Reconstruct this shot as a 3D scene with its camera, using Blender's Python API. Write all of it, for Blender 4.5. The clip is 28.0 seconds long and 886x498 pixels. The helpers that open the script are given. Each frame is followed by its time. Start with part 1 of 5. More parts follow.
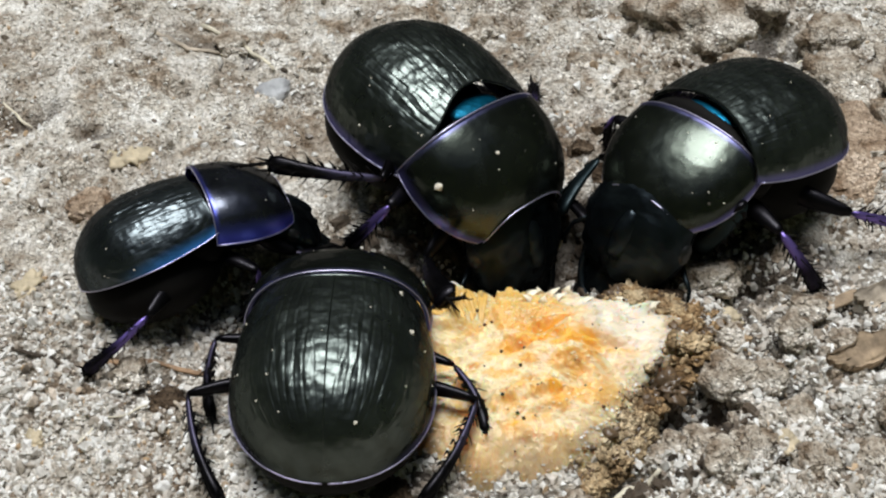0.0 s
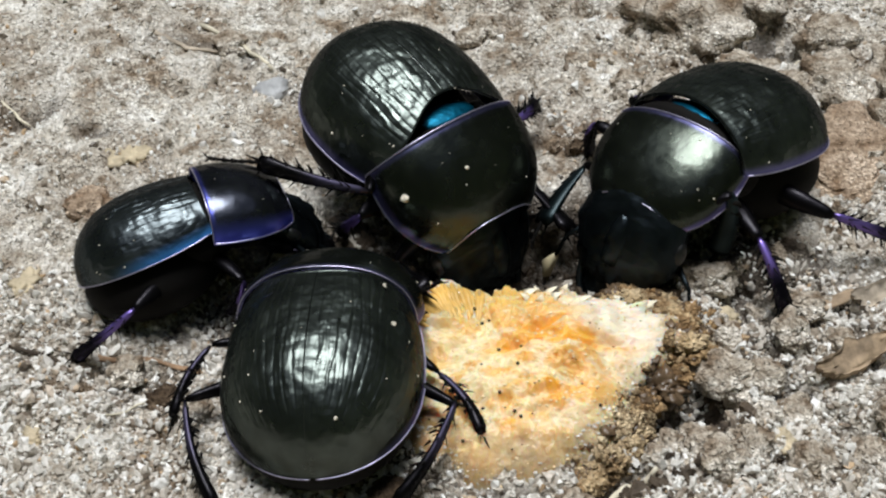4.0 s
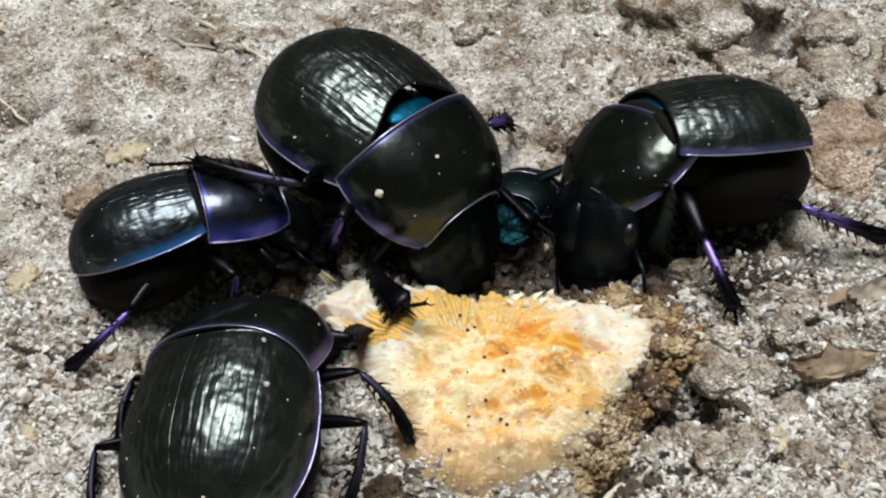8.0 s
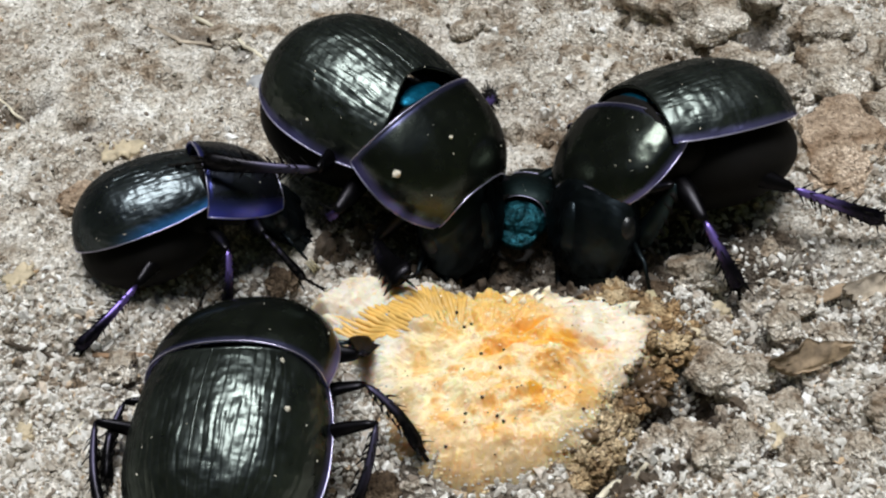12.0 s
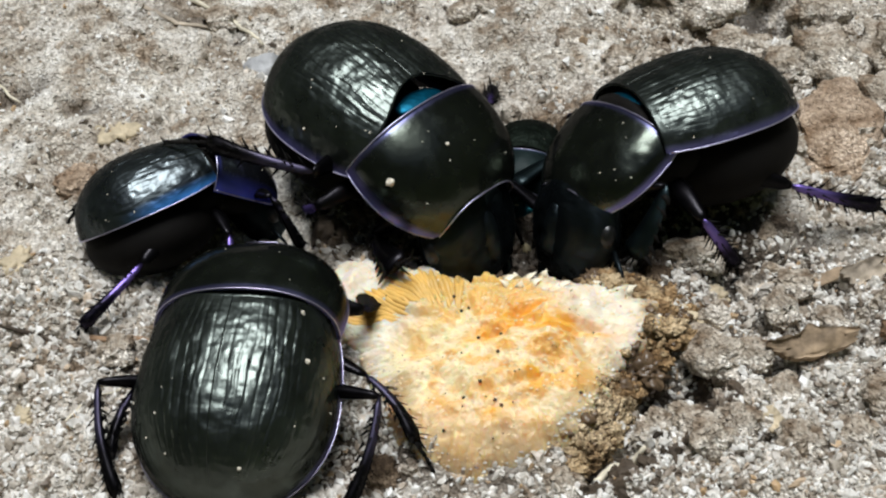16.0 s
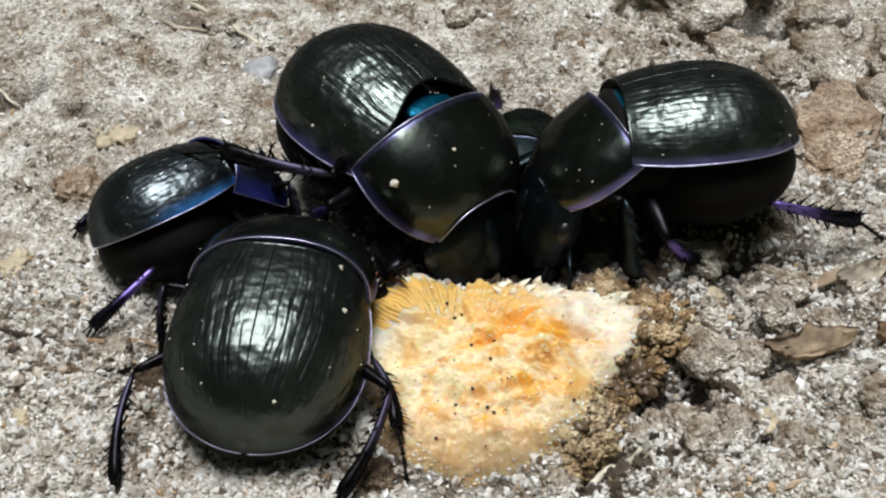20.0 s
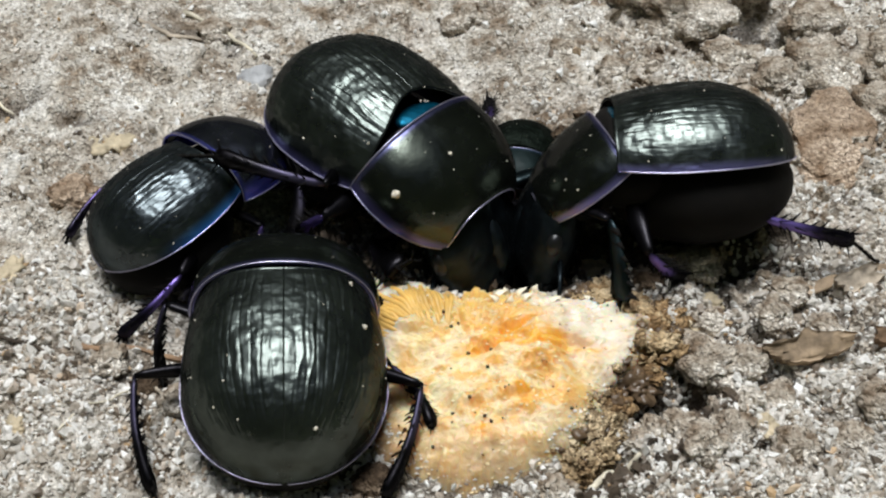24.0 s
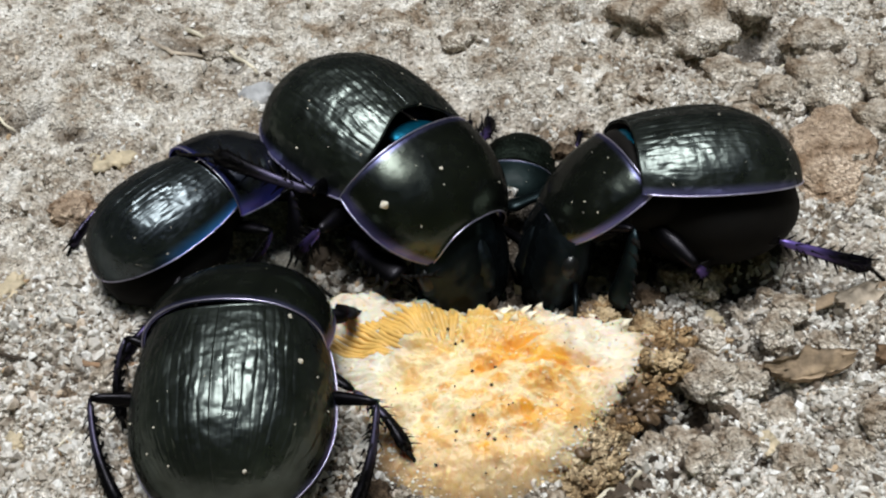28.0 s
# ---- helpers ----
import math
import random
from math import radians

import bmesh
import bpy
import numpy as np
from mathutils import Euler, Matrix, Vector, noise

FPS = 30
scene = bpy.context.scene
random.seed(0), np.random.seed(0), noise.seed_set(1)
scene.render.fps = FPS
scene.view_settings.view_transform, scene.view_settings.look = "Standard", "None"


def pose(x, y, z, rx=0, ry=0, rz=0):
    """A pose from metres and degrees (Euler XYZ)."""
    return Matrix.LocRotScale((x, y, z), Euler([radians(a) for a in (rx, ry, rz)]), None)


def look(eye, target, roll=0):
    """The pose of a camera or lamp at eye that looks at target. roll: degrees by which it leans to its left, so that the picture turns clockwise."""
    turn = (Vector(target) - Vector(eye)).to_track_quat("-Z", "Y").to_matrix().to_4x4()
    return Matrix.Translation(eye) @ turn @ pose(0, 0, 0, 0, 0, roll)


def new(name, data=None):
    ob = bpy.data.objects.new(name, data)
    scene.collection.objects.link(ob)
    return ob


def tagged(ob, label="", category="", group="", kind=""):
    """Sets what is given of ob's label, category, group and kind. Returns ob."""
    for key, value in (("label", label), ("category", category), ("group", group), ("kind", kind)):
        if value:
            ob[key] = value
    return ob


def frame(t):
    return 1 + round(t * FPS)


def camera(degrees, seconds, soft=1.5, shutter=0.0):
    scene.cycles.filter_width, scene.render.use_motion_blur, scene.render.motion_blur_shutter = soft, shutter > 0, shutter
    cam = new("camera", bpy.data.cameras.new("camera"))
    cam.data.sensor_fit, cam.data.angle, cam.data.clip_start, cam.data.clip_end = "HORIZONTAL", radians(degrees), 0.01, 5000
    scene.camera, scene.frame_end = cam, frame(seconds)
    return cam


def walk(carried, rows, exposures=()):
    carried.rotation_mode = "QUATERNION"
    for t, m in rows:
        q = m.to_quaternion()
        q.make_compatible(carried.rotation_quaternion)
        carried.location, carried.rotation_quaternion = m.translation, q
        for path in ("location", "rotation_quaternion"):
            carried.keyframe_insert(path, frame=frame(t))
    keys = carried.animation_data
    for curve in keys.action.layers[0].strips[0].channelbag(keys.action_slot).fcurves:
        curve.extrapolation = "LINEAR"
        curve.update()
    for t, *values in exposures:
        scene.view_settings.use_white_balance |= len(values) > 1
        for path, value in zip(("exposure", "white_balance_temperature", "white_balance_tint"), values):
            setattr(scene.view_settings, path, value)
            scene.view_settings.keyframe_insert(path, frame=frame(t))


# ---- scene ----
EXPO, SKY, SUN, SUN_ANGLE = 0.05, 0.042, 4.05, 28
cam = camera(38.6, 28.0, soft=2.25)
PATH = [
    (0.0, pose(0.000000, -0.053269, 0.047963, 48.000, 0.000, 0.000)),
    (0.5, pose(-0.000076, -0.053402, 0.047757, 48.296, -0.137, -0.167)),
    (1.0, pose(-0.000063, -0.053411, 0.047816, 48.512, -0.090, -0.268)),
    (1.5, pose(0.000146, -0.053346, 0.047898, 48.196, 0.075, -0.198)),
    (2.0, pose(0.000044, -0.053292, 0.047902, 48.055, 0.083, -0.307)),
    (2.5, pose(0.000049, -0.053234, 0.047972, 48.267, -0.025, -0.292)),
    (3.0, pose(0.000185, -0.053300, 0.047998, 48.052, 0.053, -0.155)),
    (3.5, pose(0.000060, -0.053454, 0.047809, 48.228, -0.111, -0.032)),
    (5.5, pose(0.000104, -0.053268, 0.048082, 47.481, -0.081, 0.113)),
    (6.0, pose(0.000201, -0.053142, 0.048160, 47.725, -0.144, 0.133)),
    (6.5, pose(0.000257, -0.053060, 0.048428, 47.184, -0.059, 0.223)),
    (7.0, pose(0.000259, -0.053098, 0.048360, 47.111, 0.004, 0.210)),
    (7.5, pose(0.000309, -0.053200, 0.048239, 47.388, -0.082, 0.140)),
    (8.0, pose(0.000380, -0.053200, 0.048263, 47.643, -0.087, 0.128)),
    (8.5, pose(0.000347, -0.053189, 0.048204, 47.938, -0.110, 0.080)),
    (9.0, pose(0.000307, -0.053178, 0.048322, 47.666, -0.060, 0.106)),
    (9.5, pose(0.000340, -0.053114, 0.048460, 47.388, -0.036, 0.154)),
    (10.0, pose(0.000380, -0.053117, 0.048341, 47.422, -0.077, 0.123)),
    (10.5, pose(0.000332, -0.053093, 0.048374, 47.118, -0.137, 0.016)),
    (11.0, pose(0.000393, -0.053099, 0.048386, 47.384, -0.105, 0.056)),
    (11.5, pose(0.000453, -0.053190, 0.048288, 47.403, -0.029, 0.048)),
    (12.0, pose(0.000585, -0.053185, 0.048336, 47.446, -0.004, 0.046)),
    (12.5, pose(0.000427, -0.053135, 0.048336, 47.456, -0.195, -0.020)),
    (14.5, pose(0.000475, -0.053070, 0.048431, 47.349, -0.136, -0.080)),
    (15.0, pose(0.000614, -0.053131, 0.048392, 47.787, -0.113, -0.029)),
    (15.5, pose(0.000519, -0.053259, 0.048174, 47.857, -0.228, -0.048)),
    (16.0, pose(0.000357, -0.053074, 0.048362, 46.609, -0.221, -0.150)),
    (16.5, pose(0.000375, -0.053038, 0.048411, 46.436, -0.178, -0.171)),
    (17.0, pose(0.000301, -0.053135, 0.048262, 46.650, -0.268, -0.246)),
    (17.5, pose(0.000237, -0.053190, 0.048153, 46.755, -0.312, -0.308)),
    (18.0, pose(0.000225, -0.053145, 0.048180, 46.748, -0.340, -0.289)),
    (18.5, pose(0.000331, -0.053347, 0.048126, 46.808, -0.188, -0.224)),
    (19.0, pose(0.000553, -0.053384, 0.048082, 46.740, -0.075, -0.143)),
    (19.5, pose(0.000629, -0.053352, 0.048159, 46.868, -0.106, -0.101)),
    (20.0, pose(0.000720, -0.053263, 0.048286, 46.871, -0.077, -0.050)),
    (20.5, pose(0.000548, -0.053346, 0.048170, 46.897, -0.105, -0.103)),
    (21.0, pose(0.000662, -0.053346, 0.048258, 46.843, -0.053, -0.041)),
    (21.5, pose(0.000666, -0.053263, 0.048217, 47.145, -0.120, -0.101)),
    (23.5, pose(0.000503, -0.053570, 0.047663, 47.709, -0.155, -0.300)),
    (24.0, pose(0.000488, -0.053482, 0.047822, 47.562, -0.219, -0.383)),
    (24.5, pose(0.000554, -0.053462, 0.047886, 47.844, -0.263, -0.327)),
    (25.0, pose(0.000474, -0.053457, 0.047893, 47.952, -0.298, -0.388)),
    (25.5, pose(0.000474, -0.053501, 0.047797, 47.970, -0.278, -0.350)),
    (26.0, pose(0.000454, -0.053449, 0.047815, 47.745, -0.193, -0.337)),
    (26.5, pose(0.000524, -0.053462, 0.047907, 47.731, -0.179, -0.350)),
    (27.0, pose(0.000475, -0.053456, 0.047947, 47.840, -0.251, -0.342)),
    (27.5, pose(0.000434, -0.053511, 0.047860, 48.060, -0.297, -0.353)),
    (28.0, pose(0.000452, -0.053485, 0.047842, 48.323, -0.266, -0.338)),
]
walk(cam, PATH, exposures=[(0.0, EXPO), (28.0, EXPO)])

# ---- light: a bright gap of sky straight above a shaded woodland floor ----
sky_world = bpy.data.worlds.new("sky")
scene.world = sky_world
sky_world.use_nodes = True
_n = sky_world.node_tree
_sky = _n.nodes.new("ShaderNodeTexSky")
_sky.sky_type, _sky.sun_disc = "NISHITA", False
_sky.sun_elevation, _sky.sun_rotation = radians(83), radians(0)
_n.links.new(_sky.outputs[0], _n.nodes["Background"].inputs[0])
_n.nodes["Background"].inputs[1].default_value = SKY
sun = new("sun", bpy.data.lights.new("sun", "SUN"))
sun.data.energy, sun.data.angle, sun.data.color = SUN, radians(SUN_ANGLE), (0.945, 0.975, 1.0)
sun.matrix_world = look((-0.06, 0.10, 1.0), (0, 0, 0))

U = 0.00112      # one working unit in metres


# ---- materials ----
def material(name):
    m = bpy.data.materials.new(name)
    m.use_nodes = True
    return m, m.node_tree.nodes, m.node_tree.links, m.node_tree.nodes["Principled BSDF"]


def ramp(nodes, links, fac, stops):
    r = nodes.new("ShaderNodeValToRGB")
    while len(r.color_ramp.elements) < len(stops):
        r.color_ramp.elements.new(0.5)
    for e, (p, c) in zip(r.color_ramp.elements, stops):
        e.position, e.color = p, (*c, 1)
    links.new(fac, r.inputs[0])
    return r.outputs[0]


def noise_tex(nodes, links, scale, detail=4.0, rough=0.6, coord="Object", stretch=None):
    tc = nodes.new("ShaderNodeTexCoord")
    t = nodes.new("ShaderNodeTexNoise")
    t.inputs["Scale"].default_value, t.inputs["Detail"].default_value, t.inputs["Roughness"].default_value = scale, detail, rough
    if stretch:
        mp = nodes.new("ShaderNodeMapping")
        mp.inputs["Scale"].default_value = stretch
        links.new(tc.outputs[coord], mp.inputs[0])
        links.new(mp.outputs[0], t.inputs[0])
    else:
        links.new(tc.outputs[coord], t.inputs[0])
    return t.outputs[0]


def mix(nodes, links, fac, a, b, kind="MIX"):
    m = nodes.new("ShaderNodeMix")
    m.data_type, m.blend_type = "RGBA", kind
    for sock, v in ((m.inputs[0], fac), (m.inputs[6], a), (m.inputs[7], b)):
        if isinstance(v, (int, float)):
            sock.default_value = v
        elif isinstance(v, tuple):
            sock.default_value = (*v, 1)
        else:
            links.new(v, sock)
    return m.outputs[2]


def bump(nodes, links, bsdf, height, strength, dist, under=None):
    b = nodes.new("ShaderNodeBump")
    b.inputs["Strength"].default_value, b.inputs["Distance"].default_value = strength, dist
    links.new(height, b.inputs["Height"])
    if under:
        links.new(under, b.inputs["Normal"])
    links.new(b.outputs[0], bsdf.inputs["Normal"])
    return b.outputs[0]


def soil_material(name, pale, mid, dark, coord="Object", damp_shade=None):
    m, n, l, b = material(name)
    big = noise_tex(n, l, 130, 5, 0.62, coord)
    small = noise_tex(n, l, 900, 4, 0.7, coord)
    grain = noise_tex(n, l, 3600, 2, 0.6, coord)
    c1 = ramp(n, l, big, [(0.34, dark), (0.47, mid), (0.6, pale)])
    blot = ramp(n, l, noise_tex(n, l, 330, 5, 0.65, coord), [(0.36, (0.47, 0.385, 0.305)), (0.47, (0.89, 0.86, 0.815)), (0.58, (1.12, 1.12, 1.12))])
    c1 = mix(n, l, 1.0, c1, blot, "MULTIPLY")
    c2 = ramp(n, l, small, [(0.3, (0.62, 0.58, 0.53)), (0.5, (0.93, 0.92, 0.91)), (0.68, (1.1, 1.1, 1.09))])
    c3 = ramp(n, l, grain, [(0.3, (0.70, 0.68, 0.65)), (0.52, (1, 1, 1)), (0.72, (1.2, 1.19, 1.18))])
    # near-black brown: damp soil and the shade painted into the ground
    if damp_shade:
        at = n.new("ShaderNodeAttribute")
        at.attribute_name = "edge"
        c1 = mix(n, l, at.outputs["Fac"], c1, damp_shade)
    col = mix(n, l, 1.0, mix(n, l, 1.0, c1, c2, "MULTIPLY"), c3, "MULTIPLY")
    tc = n.new("ShaderNodeTexCoord")
    cell, rim = n.new("ShaderNodeTexVoronoi"), n.new("ShaderNodeTexVoronoi")
    rim.feature = "DISTANCE_TO_EDGE"
    for v in (cell, rim):
        v.inputs["Scale"].default_value = 3300
        l.new(tc.outputs[coord], v.inputs[0])
    sep = n.new("ShaderNodeSeparateColor")
    l.new(cell.outputs["Color"], sep.inputs[0])
    tone = ramp(n, l, sep.outputs[0], [(0.0, (0.42, 0.37, 0.31)), (0.14, (0.62, 0.57, 0.52)), (0.4, (0.92, 0.9, 0.88)), (0.75, (1.08, 1.08, 1.08)), (1.0, (1.3, 1.3, 1.3))])
    gap_ = ramp(n, l, rim.outputs["Distance"], [(0.0, (0.42, 0.385, 0.35)), (0.14, (1, 1, 1))])
    patch = ramp(n, l, noise_tex(n, l, 210, 3, 0.6, coord), [(0.40, (0.1,) * 3), (0.60, (0.9,) * 3)])
    col = mix(n, l, patch, col, mix(n, l, 1.0, mix(n, l, 1.0, col, tone, "MULTIPLY"), gap_, "MULTIPLY"))
    l.new(col, b.inputs["Base Color"])
    b.inputs["Roughness"].default_value = 0.92
    b.inputs["Specular IOR Level"].default_value = 0.25
    h = bump(n, l, b, small, 0.7, 0.0006)
    h = bump(n, l, b, grain, 0.6, 0.0002, h)
    bump(n, l, b, rim.outputs["Distance"], 0.9, 0.00022, h)
    return m


def grain_material():
    """Quartz sand: milky, cream, honey and dark grains, one tone to a grain."""
    m, n, l, b = material("quartz_sand")
    geo = n.new("ShaderNodeNewGeometry")
    col = ramp(n, l, geo.outputs["Random Per Island"], [
        (0.0, (0.10, 0.08, 0.06)), (0.04, (0.24, 0.19, 0.145)), (0.11, (0.46, 0.40, 0.33)), (0.35, (0.64, 0.60, 0.54)),
        (0.65, (0.80, 0.775, 0.72)), (0.90, (0.88, 0.865, 0.83)), (0.95, (0.50, 0.33, 0.17)), (1.0, (0.86, 0.85, 0.82))])
    d = ramp(n, l, noise_tex(n, l, 2500, 3, 0.6), [(0.35, (0.7, 0.68, 0.65)), (0.6, (1, 1, 1))])
    l.new(mix(n, l, 1.0, col, d, "MULTIPLY"), b.inputs["Base Color"])
    b.inputs["Roughness"].default_value = 0.42
    bump(n, l, b, noise_tex(n, l, 3000, 3, 0.6), 0.5, 0.0001)
    return m


def shell_material(name, tone, edge, edge_strength, rough=0.25, striate=True, coat=0.35, dimple=0.16):
    """Beetle cuticle: dark mirror with an olive cast under a clear wax layer, violet towards the rim (attribute 'edge')."""
    m, n, l, b = material(name)
    at = n.new("ShaderNodeAttribute")
    at.attribute_name = "edge"
    mott = noise_tex(n, l, 420, 4, 0.6)
    body = ramp(n, l, mott, [(0.35, tuple(0.75 * v for v in tone)), (0.65, tuple(1.25 * v for v in tone))])
    mul = n.new("ShaderNodeMath")
    mul.operation = "MULTIPLY"
    mul.inputs[1].default_value = edge_strength
    l.new(at.outputs["Fac"], mul.inputs[0])
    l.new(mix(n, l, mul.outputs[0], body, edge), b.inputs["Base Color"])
    b.inputs["Metallic"].default_value = 0.92
    b.inputs["Specular Tint"].default_value = (0.09, 0.10, 0.09, 1)
    rr = ramp(n, l, noise_tex(n, l, 900, 3, 0.6), [(0.3, (rough * 0.95,) * 3), (0.7, (rough * 1.35,) * 3)])
    rg = n.new("ShaderNodeMath")
    rg.operation = "MULTIPLY_ADD"
    rg.inputs[1].default_value = 0.18
    l.new(at.outputs["Fac"], rg.inputs[0])
    l.new(rr, rg.inputs[2])
    l.new(rg.outputs[0], b.inputs["Roughness"])
    b.inputs["Coat Weight"].default_value = coat
    b.inputs["Coat Roughness"].default_value = 0.6 * rough
    b.inputs["Coat IOR"].default_value = 1.55
    b.inputs["Coat Tint"].default_value = (0.93, 0.97, 1.0, 1)
    h = bump(n, l, b, noise_tex(n, l, 260, 3, 0.55), dimple, 0.0005)
    h = bump(n, l, b, noise_tex(n, l, 1500, 3, 0.6), 0.2, 0.0001, h)
    if striate:
        w = noise_tex(n, l, 1.0, 2, 0.5, "Object", (600, 1000, 600))
        h = bump(n, l, b, w, 0.42, 0.0003, h)
    l.new(h, b.inputs["Coat Normal"])
    return m


def plain_material(name, tone, rough, metal=0.0, scale=800.0, vary=0.3, bumpy=0.2):
    m, n, l, b = material(name)
    t = noise_tex(n, l, scale, 4, 0.6)
    l.new(ramp(n, l, t, [(0.3, tuple((1 - vary) * v for v in tone)), (0.7, tuple((1 + vary) * v for v in tone))]), b.inputs["Base Color"])
    b.inputs["Roughness"].default_value, b.inputs["Metallic"].default_value = rough, metal
    bump(n, l, b, t, bumpy, 0.0002)
    return m


def flesh_material():
    m, n, l, b = material("mushroom_flesh")
    at = n.new("ShaderNodeAttribute")
    at.attribute_name = "hue"
    fine = noise_tex(n, l, 900, 5, 0.65)
    v = ramp(n, l, fine, [(0.28, (0.86, 0.79, 0.70)), (0.5, (0.99, 0.98, 0.96)), (0.7, (1.08, 1.08, 1.07))])
    l.new(mix(n, l, 1.0, at.outputs["Color"], v, "MULTIPLY"), b.inputs["Base Color"])
    b.inputs["Roughness"].default_value = 0.38
    b.inputs["Subsurface Weight"].default_value = 0.9
    b.inputs["Subsurface Radius"].default_value = (1.0, 0.6, 0.3)
    b.inputs["Subsurface Scale"].default_value = 0.0008
    h = bump(n, l, b, noise_tex(n, l, 900, 5, 0.7), 0.36, 0.0004)
    bump(n, l, b, noise_tex(n, l, 3000, 3, 0.6), 0.4, 0.00015, h)
    return m


SOIL = soil_material("dry_sandy_soil", (0.84, 0.82, 0.77), (0.70, 0.665, 0.605), (0.34, 0.275, 0.21), damp_shade=(0.075, 0.054, 0.037))
CLOD = soil_material("soil_clod", (0.80, 0.755, 0.68), (0.62, 0.565, 0.49), (0.30, 0.225, 0.155))
DAMP = soil_material("damp_soil", (0.22, 0.165, 0.115), (0.13, 0.093, 0.062), (0.06, 0.042, 0.028))
SAND = grain_material()
SHELL = shell_material("black_green_cuticle", (0.071, 0.082, 0.074), (0.22, 0.20, 0.50), 0.55, 0.27, True, 0.12)
SHELL_BLUE = shell_material("blue_black_cuticle", (0.068, 0.080, 0.084), (0.08, 0.34, 0.88), 0.9, 0.26, True, 0.12)
PRON = shell_material("black_smooth_cuticle", (0.048, 0.055, 0.045), (0.25, 0.23, 0.62), 0.75, 0.22, False, 0.12, 0.26)
PRON_BLUE = shell_material("violet_black_cuticle", (0.054, 0.058, 0.072), (0.13, 0.15, 0.90), 0.9, 0.22, False, 0.2)
SHELL_DULL = shell_material("dull_olive_cuticle", (0.020, 0.027, 0.021), (0.10, 0.14, 0.24), 0.5, 0.4, True, 0.05)
PRON_DULL = shell_material("dull_teal_cuticle", (0.007, 0.012, 0.012), (0.08, 0.14, 0.24), 0.4, 0.48, False, 0.05)
BELLY = plain_material("black_underside", (0.004, 0.0032, 0.0026), 0.75)
BELLY.node_tree.nodes["Principled BSDF"].inputs["Specular IOR Level"].default_value = 0.15
RIM = plain_material("violet_rim", (0.50, 0.47, 0.62), 0.33, 0.85, 600)
LEG = shell_material("violet_leg_cuticle", (0.020, 0.017, 0.030), (0.42, 0.29, 0.92), 0.6, 0.27, False, 0.08)
LEG_BLACK = shell_material("black_leg_cuticle", (0.013, 0.012, 0.014), (0.16, 0.14, 0.24), 0.5, 0.34, False, 0.06)
LEG_TEAL = shell_material("teal_black_leg_cuticle", (0.013, 0.020, 0.022), (0.10, 0.16, 0.19), 0.5, 0.36, False, 0.1)
HEADM = shell_material("black_head_cuticle", (0.020, 0.026, 0.030), (0.1, 0.1, 0.2), 0.0, 0.34, True, 0.06)
TEAL_HEAD = plain_material("teal_head_cuticle", (0.008, 0.058, 0.074), 0.34, 0.85, 2200, 0.8, 1.6)
TEAL = plain_material("teal_scutellum", (0.0, 0.085, 0.15), 0.42, 0.85, 900, 0.5, 0.6)
EYE = plain_material("black_eye", (0.006, 0.006, 0.006), 0.35)
CLUB = plain_material("tan_antenna_club", (0.42, 0.36, 0.22), 0.6)
DUST = plain_material("pale_dust", (0.70, 0.64, 0.52), 0.8)
FLESH = flesh_material()
GILL = plain_material("yellow_gill", (0.74, 0.45, 0.12), 0.45, 0, 900, 0.2, 0.3)
CRUST = soil_material("brown_crumbly_crust", (0.50, 0.35, 0.19), (0.36, 0.23, 0.115), (0.15, 0.095, 0.05))
DIRT = plain_material("dark_dirt", (0.05, 0.035, 0.022), 0.85)
SHADE_CRUMB = plain_material("shade_brown_crumb", (0.075, 0.054, 0.036), 0.8, 0, 900, 0.6, 0.8)
BARK = plain_material("brown_bark", (0.26, 0.16, 0.09), 0.8, 0, 500, 0.6, 0.9)
GREYBARK = plain_material("pale_bark", (0.42, 0.35, 0.27), 0.88, 0, 620, 0.6, 1.0)
CHIPBARK = plain_material("weathered_brown_bark", (0.33, 0.24, 0.155), 0.88, 0, 620, 0.6, 1.0)
STRAW = plain_material("dry_straw", (0.62, 0.56, 0.43), 0.6, 0, 500, 0.3, 0.4)
STONE = soil_material("buff_stone", (0.62, 0.50, 0.39), (0.53, 0.415, 0.315), (0.38, 0.285, 0.21))
PEBBLE = plain_material("grey_pebble", (0.38, 0.38, 0.38), 0.85, 0, 700, 0.45, 0.9)
OCHRE = plain_material("ochre_crumb", (0.52, 0.43, 0.29), 0.75, 0, 700, 0.4, 0.8)
WOOD_EDGE = plain_material("shaded_woodland", (0.085, 0.12, 0.026), 0.9, 0, 1.4, 0.7, 0.4)


# ---- mesh helpers ----
def mesh_object(name, verts, faces, mat, parent=None, label="", smooth=True, attr=None, scale=U):
    """One mesh object from arrays of vertices (working units) and faces."""
    me = bpy.data.meshes.new(name)
    me.from_pydata((np.asarray(verts, float) * scale).tolist(), [], [tuple(int(i) for i in f) for f in faces])
    me.materials.append(mat)
    if smooth:
        me.polygons.foreach_set("use_smooth", [True] * len(me.polygons))
    if attr is not None:
        a = me.attributes.new("edge", "FLOAT", "POINT")
        a.data.foreach_set("value", np.asarray(attr, np.float32))
    me.update()
    ob = new(name, me)
    if parent is not None:
        ob.parent = parent
    if label:
        ob["label"] = label
    return ob


def grid_faces(nu, nv, wrap=False):
    """Quads of a nu x nv grid of vertices (v fastest)."""
    out = []
    for i in range(nu - 1):
        for j in range(nv if wrap else nv - 1):
            a, b = i * nv + j, i * nv + (j + 1) % nv
            out.append((a, b, b + nv, a + nv))
    return out


